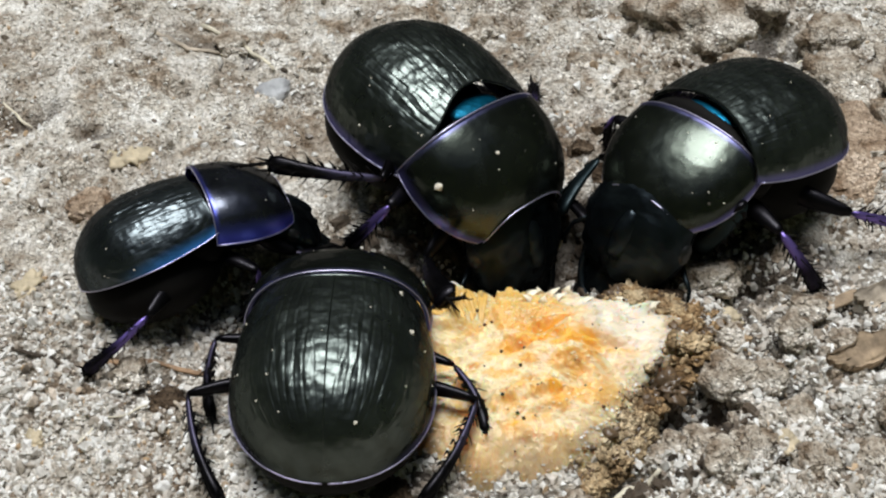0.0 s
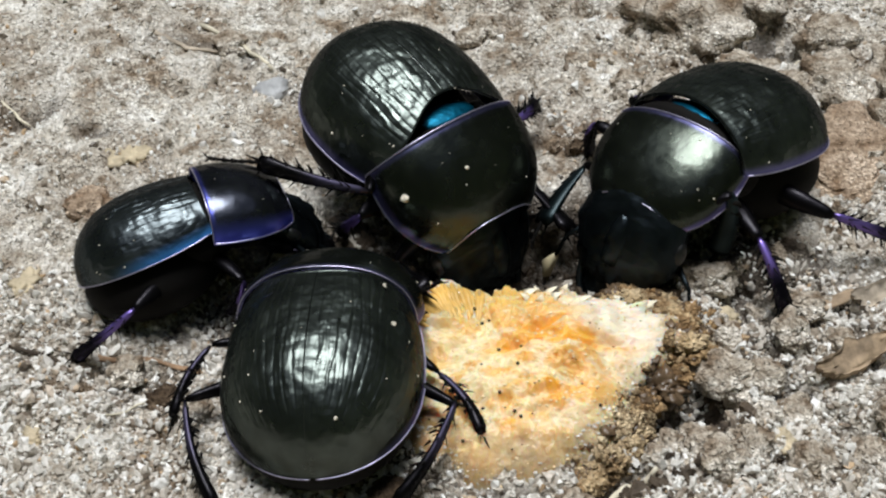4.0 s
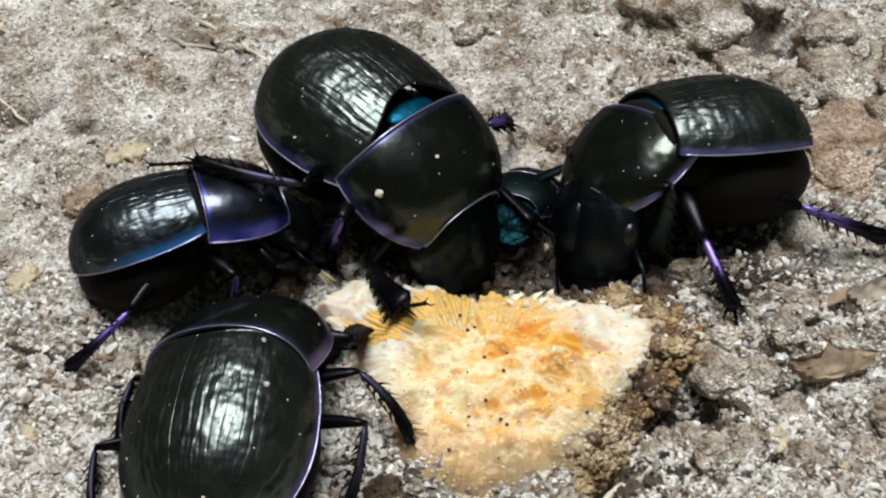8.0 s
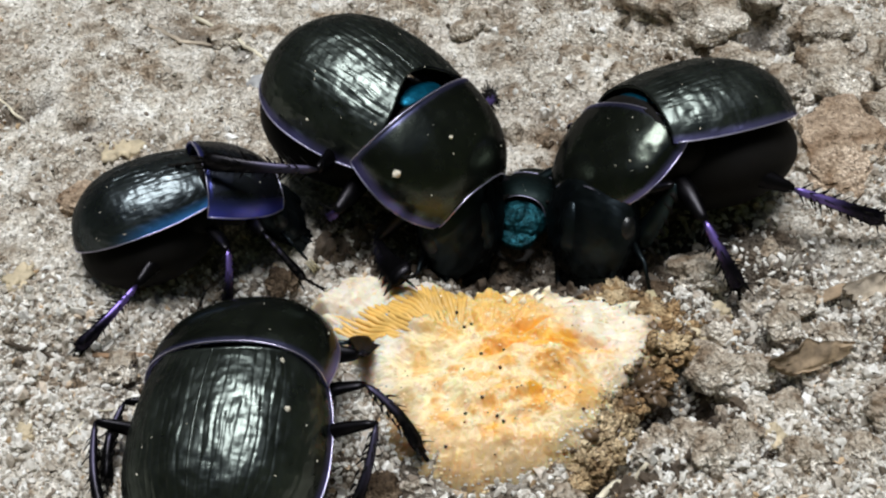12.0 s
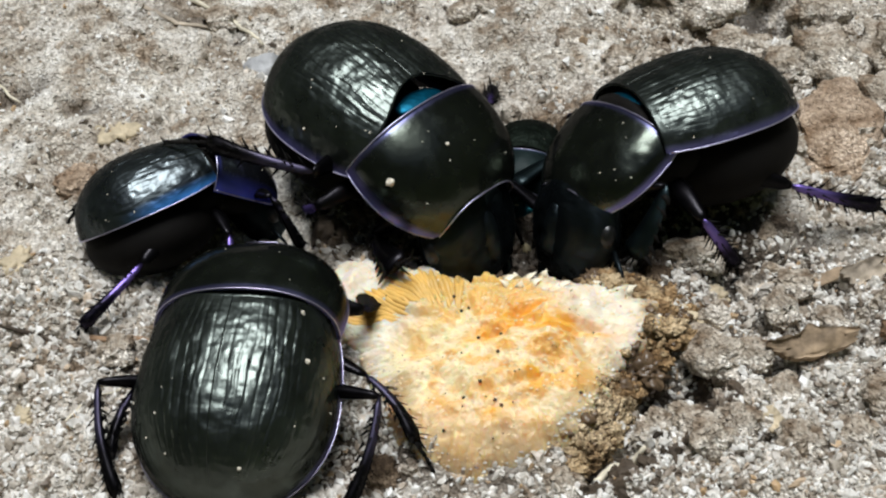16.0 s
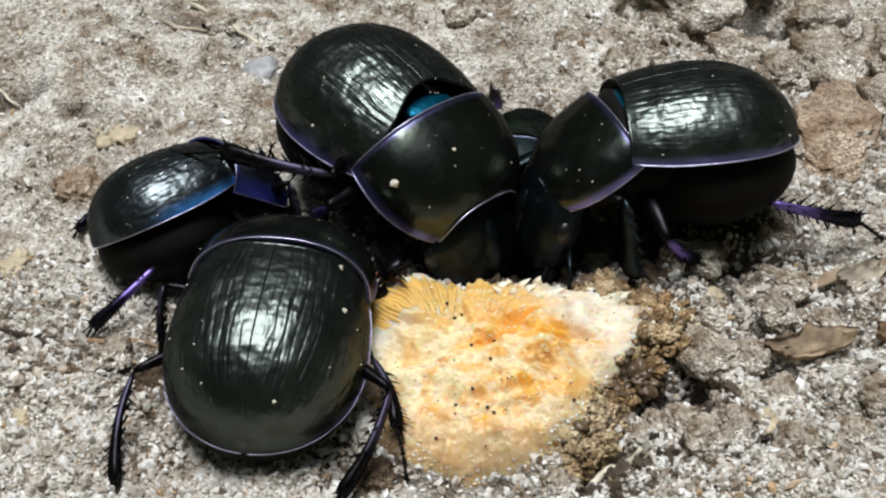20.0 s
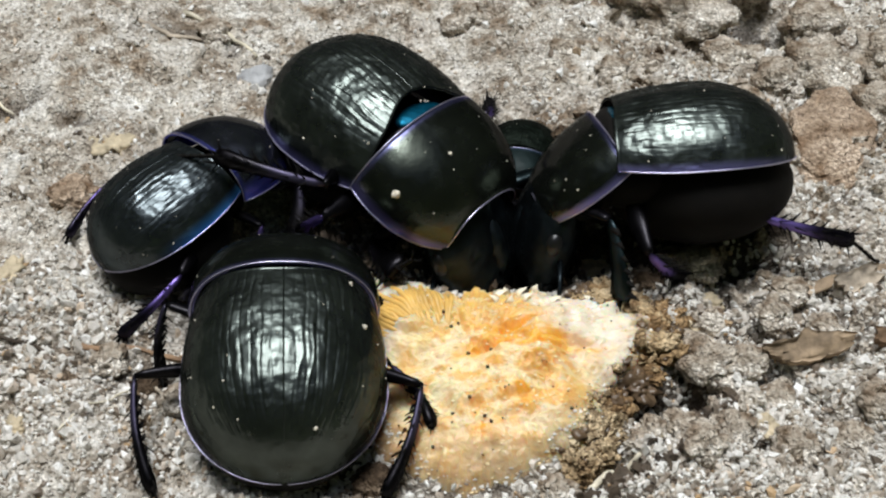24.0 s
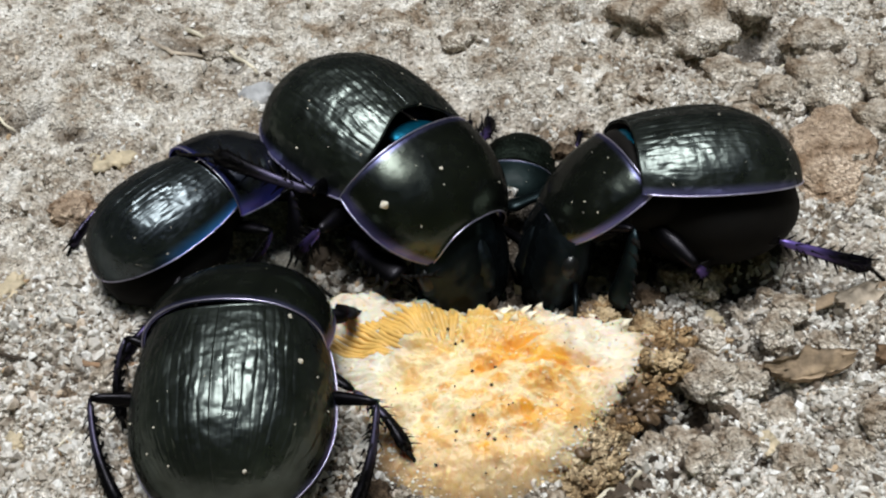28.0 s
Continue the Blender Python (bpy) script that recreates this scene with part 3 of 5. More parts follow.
twig("stalk", "thin pale stalk on dry soil", "stalk", (-11.9, -10.2), (-11.2, -13.0), 0.18, GREYBARK, 0.2, 0.2, 10)
twig("rootlet", "dark rootlet across the soil", "rootlet", (-21.6, -6.3), (-16.4, -8.3), 0.22, DIRT, 0.3, 0.08, 11)


def flake(name, label, w, h, mat, seed, taper=0.0):
    """A thin, slightly curled chip of bark or stone."""
    n, m = 22, 14
    u, v = np.meshgrid(np.linspace(-1, 1, n), np.linspace(-1, 1, m), indexing="ij")
    e = 0.5 + 0.95 * fbm(u * 2.3 + 5, v * 2.3, seed, 4)
    k = np.sqrt(np.clip(1 - 0.32 * v * v, 0.1, 1)), np.sqrt(np.clip(1 - 0.32 * u * u, 0.1, 1))
    x, y = u * w * k[0] * e, v * h * k[1] * e * (1 - taper * np.abs(u))
    z = 0.55 * (fbm(1.3 * x + 3, 1.3 * y, seed + 2, 5) - 0.5) + 0.3 * (u * u) + 0.25 * v
    top = np.stack([x, y, z + 0.2], -1)
    bot = np.stack([x * 0.95, y * 0.95, z - 0.3], -1)
    return mesh_object(name, *shell_solid(top, bot, n, m), mat, label=label)


v, f = rock_mesh(31, 0.42, 5, (1.0, 1.5, 0.34), 0.05)
v[:, 2] = np.where(v[:, 2] > 0.12, 0.12 + 0.35 * (v[:, 2] - 0.12), v[:, 2])
stone = mesh_object("flat_stone", v * 2.3, f, STONE, label="flat buff brown stone lying on the soil")
stone.matrix_world = pose(22.7 * U, 8.2 * U, (float(ground_height(22.7, 8.2)) + 0.2) * U, 8, -3, -10)
tagged(stone, category="stone")
chip = flake("bark_chip", "curled pale brown chip of bark, shoved along the soil", 2.3, 0.7, CHIPBARK, 47, 0.7)
tagged(chip, category="bark chip")
for i, (x, y, a) in enumerate(((22.0, -7.5, 10), (17.5, -5.6, -15), (23.5, -9.6, 30), (21.0, -3.6, 20))):
    c = flake("wood_chip", "small weathered chip of wood on the soil", 1.2, 0.45, (BARK, GREYBARK)[i % 2], 60 + i)
    c.matrix_world = pose(x * U, y * U, (float(ground_height(x, y)) + 0.3) * U, 8, -8, a)
    tagged(c, category="wood chip", group="wood chips")


# ---- the piece of mushroom ----
def mushroom_piece():
    root = new("mushroom_piece")
    tagged(root, "torn piece of cream and orange mushroom flesh, gnawed by beetles", "mushroom")
    nr, na = 170, 600
    rho, th = np.meshgrid(np.linspace(0, 1, nr) ** 0.8, np.linspace(0, 2 * math.pi, na, endpoint=False), indexing="ij")
    def reach(a):
        """Outline: a lobe under the beetles on either side, a tongue towards the viewer."""
        def lobe(c, w):
            return np.exp(-(((np.asarray(a) - c + math.pi) % (2 * math.pi) - math.pi) / w) ** 2)
        return 6.3 + 3.5 * lobe(0.33, 0.36) + 4.2 * lobe(2.50, 0.34) - 0.3 * lobe(1.95, 0.25) - 0.9 * lobe(1.45, 0.5) - 0.8 * lobe(3.5, 0.4) + 1.0 * lobe(4.72, 0.6)
    edge = 1 + 0.09 * (fbm(2.2 * np.cos(th) + 7, 2.2 * np.sin(th) + 3, 91, 4) - 0.5) + 0.13 * (fbm(9 * np.cos(th), 9 * np.sin(th), 97, 3) - 0.5) + 0.09 * (fbm(24 * np.cos(th), 24 * np.sin(th), 93, 2) - 0.5)
    rag = 1 + 0.2 * smooth(0.2, 0.9, np.sin(th)) * (fbm(th * 7, 0 * th, 99, 3) - 0.55)
    x, y = reach(th) * rho * edge * np.cos(th), reach(th) * rho * edge * rag * np.sin(th)
    z = 1.5 * (1 - rho ** 5) - 1.2 * smooth(0.9, 1.0, rho)
    wob = fbm(x / 3, y / 3, 101, 3) - 0.5
    z = z - 1.1 * smooth(-4.0, -7.2, y)
    fib = fbm(th * 9 + 2 * wob, rho * 3.5, 121, 3) - 0.5
    z = z + (1 - 0.7 * rho ** 3) * (1.5 * wob + 0.85 * (fbm(x / 1.5, y / 1.1, 105, 4) - 0.5) + (0.22 + 0.3 * np.exp(-((x - 1.5) ** 2 + (y + 0.5) ** 2) / 14)) * (fbm(x / 0.55, y / 0.42, 109, 4) - 0.5) + 0.10 * (fbm(x / 0.2, y / 0.16, 119, 2) - 0.5) + 0.45 * rho * fib)
    z = z + 0.5 * np.exp(-((x - 1.5) ** 2 + (y + 1) ** 2) / 9) - 0.5 * np.exp(-((x + 4.5) ** 2 + (y - 2) ** 2) / 8)
    for cx, cy, rx, ry, d in ((1.9, 2.0, 1.1, 0.28, 0.55), (4.4, 1.1, 1.1, 0.2, 0.3), (0.9, 0.5, 1.0, 0.25, 0.5), (1.6, -2.6, 0.8, 0.25, 0.45), (3.0, 0.3, 1.0, 0.2, 0.35)):
        z = z - d * np.exp(-((x - cx) / rx) ** 2 - ((y - cy - 0.25 * (x - cx) - 0.9 * wob) / ry) ** 2)
    def blob(cx, cy, rx, ry):
        return np.exp(-(((x - cx) / rx) ** 2 + ((y - cy) / ry) ** 2))
    # pigments: cream, yellow, orange rot, white down, brown edge
    col = np.zeros((*x.shape, 3)) + (0.80, 0.60, 0.32)
    def blend(c, k):
        nonlocal col
        k = np.clip(k, 0, 1)[..., None]
        col = col * (1 - k) + np.array(c) * k
    f1, f2 = fbm(x / 1.3, y / 1.0, 131, 4), fbm(x / 0.5, y / 0.4, 137, 3)
    blend((0.80, 0.73, 0.61), smooth(3.2, 6.5, x + 0.5 * y) * 0.85 + smooth(-3.6, -6, x) * 0.7)
    blend((0.88, 0.79, 0.53), 0.9 * blob(-2.6, -0.8, 3.4, 2.4) + 0.8 * blob(1.2, -4.2, 2.6, 1.3))
    blend((0.76, 0.47, 0.11), 0.95 * blob(-0.8, 3.9, 3.8, 1.9) + 0.4 * blob(-2.5, 0.9, 1.6, 1.2))
    org = 0.95 * blob(1.8, 2.0, 1.5, 0.55) + 0.95 * blob(3.9, 1.1, 1.9, 0.5) + 0.8 * blob(0.9, 0.6, 1.3, 0.6) + 0.75 * blob(1.4, -2.2, 1.5, 0.8) + 0.45 * blob(2.4, -0.4, 2.8, 1.8) + 0.4 * blob(-3.2, -3.6, 1.6, 0.8)
    blend((0.85, 0.42, 0.07), org * (0.45 + 1.4 * smooth(0.38, 0.62, f1)))
    blend((0.70, 0.33, 0.07), 0.8 * smooth(0.55, 0.7, f2) * org)
    f3 = fbm(x / 0.75 + 9, y / 0.6 + 4, 143, 4)
    blend((0.80, 0.44, 0.11), 0.85 * smooth(0.49, 0.66, f3) * (0.25 + 0.75 * blob(0.8, -0.8, 5.5, 4.2)))
    blend((0.88, 0.77, 0.52), 0.6 * smooth(0.52, 0.34, f3))
    blend((0.74, 0.46, 0.13), 0.8 * smooth(1.6, 4.2, y + 1.5 * (f1 - 0.5)) * smooth(2.2, -1.0, x) * smooth(-5.2, -3.4, x + 1.2 * (f1 - 0.5)))
    blend((0.74, 0.48, 0.24), 0.6 * smooth(-2.4, -5.0, y + 2.6 * (f1 - 0.5)))
    blend((0.36, 0.24, 0.14), 0.9 * smooth(-4.4, -6.6, y - 0.1 * x + 2.2 * (f1 - 0.5)) + 0.85 * smooth(-2.4, -4.4, x + 1.2 * (f1 - 0.5)) * smooth(-0.6, -2.4, y))
    blend((0.80, 0.75, 0.65), 0.55 * smooth(3.6, 5.6, x + 0.6 * y + 2.0 * (f1 - 0.5)) * smooth(-1.0, 1.0, y))
    blend((0.86, 0.80, 0.66), 0.9 * smooth(0.74, 0.86, rho + 0.2 * (f1 - 0.5)) * smooth(1.7, 2.1, th) * smooth(3.4, 2.9, th))
    blend((0.74, 0.68, 0.58), 0.8 * smooth(-3.3, -5.0, x - 0.35 * y + 1.6 * (f1 - 0.5)) * smooth(-2.6, -0.6, y))
    blend((0.66, 0.52, 0.36), 0.8 * smooth(6.0, 8.2, x + 2.0 * (f1 - 0.5)))
    streak = sum(blob(cx, cy + 0.22 * (x - cx) + 1.6 * wob, rx, ry) for cx, cy, rx, ry in ((1.9, 2.1, 1.3, 0.3), (4.0, 0.9, 1.7, 0.26), (0.7, 0.4, 1.1, 0.32), (2.0, -2.4, 0.9, 0.3), (2.6, 0.2, 1.0, 0.2), (0.4, -4.0, 0.7, 0.25)))
    blend((0.88, 0.46, 0.07), 0.95 * streak * (0.55 + 0.9 * smooth(0.35, 0.6, f2)))
    rim = smooth(0.78, 0.96, rho + 0.4 * (f1 - 0.5)) * (1 - 0.7 * smooth(0.1, 0.6, np.sin(th)))
    blend((0.42, 0.29, 0.17), rim * (0.35 + 0.6 * smooth(2, 6, x) + 0.35 * smooth(-4, -7, y)))
    blend((0.46, 0.38, 0.29), smooth(0.93, 1.0, rho))
    V = np.stack([x, y, z], -1).reshape(-1, 3)
    F = [(a, d, c, b) for a, b, c, d in grid_faces(nr, na, True)]
    F = F + [tuple((nr - 1) * na + j for j in range(na))]
    ob = mesh_object("flesh", V, [tuple(reversed(q)) for q in F], FLESH, root)
    ca = ob.data.color_attributes.new("hue", "FLOAT_COLOR", "POINT")
    ca.data.foreach_set("color", np.concatenate([col.reshape(-1, 3), np.ones((nr * na, 1))], 1).astype(np.float32).ravel())

    def top(px_, py_):
        i = int(np.argmin((x - px_) ** 2 + (y - py_) ** 2))
        return float(z.ravel()[i])
    r = random.Random(4)
    # gills showing where the cap was torn away
    for i in range(26):
        a = radians(88 + i * 2.5 + r.uniform(-0.5, 0.5))
        far = smooth(110, 165, 88 + i * 2.5)
        r0, r1 = 2.3 + 0.5 * far + r.uniform(-0.5, 0.6), 4.9 + r.uniform(-0.5, 0.6) + 1.1 * far
        pts = [(-1.2 + q * math.cos(a + 0.02 * math.sin(1.3 * q + 0.6 * i)) * 1.25, 0.2 + q * math.sin(a + 0.02 * math.sin(1.3 * q + 0.6 * i)) * 0.95) for q in np.linspace(r0, r1, 9)]
        pts = [(u, v, top(u, v) - 0.09 + 0.03 * math.sin(3.1 * k / 8)) for k, (u, v) in enumerate(pts)]
        v, f = tube(pts, np.array([0.2, 0.7, 0.9, 1, 1, 1, 0.9, 0.8, 0.3]) * 0.15, 8, 1.1)
        mesh_object("gill", v, f, GILL, root)
    # torn fibres along the upper edge
    for i in range(20):
        u, w = r.uniform(0.9, 7.0), r.uniform(3.3, 5.0)
        w = min(w, 5.3 - 0.035 * u * u)
        h, lean = r.uniform(0.1, 0.5), r.uniform(-0.6, 0.6)
        b0 = (u, w, top(u, w) - 0.1)
        v, f = tube([b0, (u + lean * 0.4, w + 0.1, b0[2] + h * 0.5), (u + lean, w + 0.15, b0[2] + h)], [0.30, 0.16, 0.02], 6, 0.3)
        mesh_object("torn_fibre", v, f, FLESH_PALE, root)
    # crumbly rind round the right and lower edge
    for i in range(190):
        a = r.uniform(-1.15, 0.72)
        big = i < 64
        k = r.uniform(0.9, 1.0) if big else r.uniform(0.82, 1.05)
        u, w = float(reach(a)) * k * math.cos(a), float(reach(a)) * k * math.sin(a)
        v, f = rock_mesh(400 + i % 13, 0.7, 4 if big else 2, (1.2, 0.95, 0.75), 0.6, 0.22 if big else 0.0)
        s = r.uniform(0.42, 0.85) * float(smooth(-1.5, -0.5, a) * 0.5 + 0.5) if big else r.uniform(0.10, 0.26)
        turn = r.uniform(0, 6.28)
        v = v @ np.array([[math.cos(turn), math.sin(turn), 0], [-math.sin(turn), math.cos(turn), 0], [0, 0, 1]])
        mesh_object("rind_lump" if big else "rind_crumb", v * s + (u, w, max(0.1, top(u, w)) - (0.35 * s if big else r.uniform(-0.2, 0.1))), f, (CRUST_PALE, CRUST, CRUST_PALE, CRUST_PALE, CRUST_WET)[i % 5], root)
    # moist granules of the torn flesh
    bits = []
    for i in range(800):
        a, k = r.uniform(0, 6.28), r.uniform(0.02, 0.95) ** 0.5
        u, w = 0.94 * float(reach(a)) * k * math.cos(a), 0.94 * float(reach(a)) * k * math.sin(a)
        v, f = rock_mesh(540 + i % 9, 0.6, 1, (1.2, 0.9, 0.7))
        bits.append((v * r.uniform(0.03, 0.09) + (u, w, top(u, w) - 0.01), f))
    tagged(mesh_object("granular_flesh", *merged(*bits), FLESH_WET, root, "moist cream granules of torn flesh", smooth=False), kind="stuff")
    # dirt specks
    specks = []
    for i in range(60):
        u, w = r.uniform(-6, 7.5), r.uniform(-5, 4.5)
        if (u / 8.5) ** 2 + (w / 6) ** 2 < 1:
            v, f = rock_mesh(500 + i % 5, 0.4, 1)
            specks.append((v * r.choice((0.03, 0.035, 0.04, 0.05, 0.09)) + (u, w, top(u, w) + 0.04), f))
    tagged(mesh_object("dirt_specks", *merged(*specks), DIRT, root, "black specks of dirt"), kind="stuff")
    grains = []
    for i in range(900):
        a, k = r.uniform(-3.0, 0.5), r.uniform(0.6, 1.04) ** 0.5
        u, w = float(reach(a)) * k * math.cos(a), float(reach(a)) * k * math.sin(a)
        v, f = rock_mesh(520 + i % 9, 0.9, 1, (1.2, 0.8, 0.6))
        grains.append((v * r.choice((0.025, 0.03, 0.04, 0.05, 0.09)) + (u, w, max(-0.35, top(u, w)) - 0.01), f))
    tagged(mesh_object("stuck_sand", *merged(*grains), SAND, root, "sand grains stuck to the flesh", smooth=False), kind="stuff")
    return root


FLESH_PALE = plain_material("torn_pale_flesh", (0.86, 0.78, 0.60), 0.55, 0, 900, 0.2, 0.5)
FLESH_WET = plain_material("moist_pale_flesh", (0.85, 0.67, 0.40), 0.25, 0, 900, 0.2, 0.3)
CRUST_WET = plain_material("wet_brown_crust", (0.12, 0.078, 0.045), 0.35, 0, 700, 0.5, 0.9)
CRUST_PALE = soil_material("pale_crumbly_crust", (0.74, 0.60, 0.40), (0.58, 0.43, 0.25), (0.30, 0.20, 0.12))
mushroom = mushroom_piece()


# ---- beetles ----
BW, BH, BYC, BAR, BYB, BZM = 4.95, 4.35, -2.3, 5.3, 2.1, 2.5
PRON_LEN = 5.2
# build of one beetle: where the wing cases end at the side, the pronotum's width, height and length, its joint, the arch of the back, the belly
PLAIN = dict(cut=1.6, wide=1.0, tall=1.0, long=1.0, neck=(0, 1.75, 4.9), arch=1.0, belly=(1.9, 2.75))
FORMS = {"A": dict(PLAIN, belly=(1.2, 2.9), dark_hind=True), "B": dict(cut=1.381, wide=0.873, tall=0.653, long=0.962, neck=(0, 2.618, 5.156), arch=0.947, belly=(1.35, 3.05)),
         "C": dict(cut=1.411, wide=0.987, tall=1.002, long=1.083, neck=(0, 1.990, 5.102), arch=0.984, twist=6, belly=(1.35, 3.05)), "D": PLAIN, "E": PLAIN}
FORM = dict(PLAIN)


def elytra_point(y, phi):
    """Point of the wing cases: y along the body, phi round it from the seam."""
    t, f = (y - BYC) / BAR, np.clip((y - BYC) / (BYB - BYC), 0, 1)
    rear = np.sqrt(np.clip(1 - np.abs(np.clip(t, -1, 0)) ** 2.15, 0, 1))
    rw = np.where(t < 0, rear, 1 - 0.14 * f ** 2.5)
    rh = np.where(t < 0, rear ** 0.95, 1 - 0.22 * f ** 2)
    s, c = np.sin(phi), np.cos(phi)
    return np.stack([BW * rw * np.sign(s) * np.abs(s) ** 0.92, y + 0 * phi, BZM + FORM["arch"] * (0.35 * f ** 2 + BH * rh * np.sign(c) * np.abs(c) ** 0.95)], -1)


def pronotum_point(v, phi):
    s, c = np.sin(phi), np.cos(phi)
    w = 4.75 * np.sqrt(np.clip(1 - (np.abs(v - 0.25) / 0.9) ** 2.2, 0, 1))
    h = 3.35 * np.sqrt(np.clip(1 - (np.abs(v - 0.26) / 0.93) ** 2.2, 0, 1))
    y = v * PRON_LEN + 0.25 * np.abs(s) ** 2 * (1 - v) + 0.35 * v * np.abs(s) ** 3
    return np.stack([FORM["wide"] * w * np.sign(s) * np.abs(s) ** 0.9, FORM["long"] * y, FORM["tall"] * h * np.sign(c) * np.abs(c) ** 0.9 - 1.9], -1)


def normals_of(G):
    a, b = np.gradient(G, axis=0), np.gradient(G, axis=1)
    n = np.cross(a, b)
    return n / (np.linalg.norm(n, axis=2)[..., None] + 1e-9)


EDGE_FROM = {"black_green_cuticle": 1.44, "dull_olive_cuticle": 1.44, "blue_black_cuticle": 1.36}


def elytron(side, sc, mat, root, rimmat, gap=0.2):
    ny, nf = 74, 200
    y = np.concatenate([np.linspace(BYB, BYC, 30)[:-1], BYC - (BAR - 0.0005) * np.sin(np.linspace(0, math.pi / 2, ny - 29))])
    phi = np.linspace(0.0004, FORM["cut"], nf) * side
    Y, P = np.meshgrid(y, phi, indexing="ij")
    Y = Y - gap * np.exp(-(P / 0.5) ** 2) * smooth(-1.5, BYB, Y)
    G = elytra_point(Y, P)
    N = normals_of(G) * (-side)
    N = np.where((N * (G - (0, -2, 2.5))).sum(-1, keepdims=True) < 0, -N, N)
    ap = np.abs(P)
    groove = np.zeros_like(ap)
    for k in range(11):
        c = 0.09 + 0.098 * k + 0.012 * np.sin(Y * 1.3 + k)
        groove += np.exp(-((ap - c) / 0.012) ** 2) * (0.75 + 0.5 * lattice(Y * 2.2, Y * 0 + k, 7 + k))
    live = smooth(-7.0, -5.2, Y) * smooth(2.1, 1.2, Y)
    G = G - N * (0.015 * groove * live * (1 - 0.8 * smooth(0.6, 1.05, ap)))[..., None]
    G = G - N * (0.004 * np.exp(-(ap / 0.018) ** 2))[..., None]
    G = G + N * ((0.06 * (fbm(Y * 0.8 + ap * 3 + 20, ap * 4 - Y * 0.6 + 4 * side, 13, 3) - 0.5) + 0.05 * (np.abs(2 * fbm(Y * 1.0 + ap * 5.5 + 20, ap * 4.5 - Y * 1.2 + 4 * side, 19, 3) - 1) - 0.3)) * live)[..., None]
    warp = 1.4 * (fbm(Y * 0.55 + 3, ap * 2.5 + 9 * side, 23, 3) - 0.5)
    crease = np.clip(1 - 7 * np.abs(fbm(ap * 6.0 + 1.3 * warp, Y * 0.5 + 2.4 * warp + 5 * side, 29, 2) - 0.5), 0, 1)
    scratch = np.clip(1 - 9 * np.abs(fbm(ap * 6 - Y * 0.5 + warp, Y * 1.5 + ap * 2, 31, 2) - 0.52), 0, 1)
    G = G + N * ((0.027 * crease + 0.014 * scratch) * (1 - 0.85 * smooth(0.65, 1.05, ap)) * live * smooth(0.02, 0.15, ap))[..., None]
    inner = G - N * 0.14
    edge = smooth(EDGE_FROM[mat.name] - 1.6 + FORM["cut"], FORM["cut"] - 0.04, ap) * (smooth(-5.5, -1.5, Y) if mat is SHELL_BLUE else smooth(-7.4, -4.5, Y))
    V, F = shell_solid(G * sc, inner * sc, ny, nf)
    if side > 0:
        F = [tuple(reversed(q)) for q in F]
    ob = mesh_object("elytron", V, F, mat, root, attr=np.concatenate([edge.ravel(), edge.ravel()]))
    ky = np.concatenate([np.linspace(1.9, BYC, 16)[:-1], BYC - (BAR - 0.002) * np.sin(np.linspace(0, math.pi / 2, 34))])
    k = elytra_point(ky, np.full(len(ky), (FORM["cut"] - 0.01) * side))
    k = k * np.array([1.008, 1.004, 1])
    mesh_object("elytron_rim", *tube(k * sc, 0.042 * sc, 6), rimmat, ob, "thin raised violet rim")
    return ob


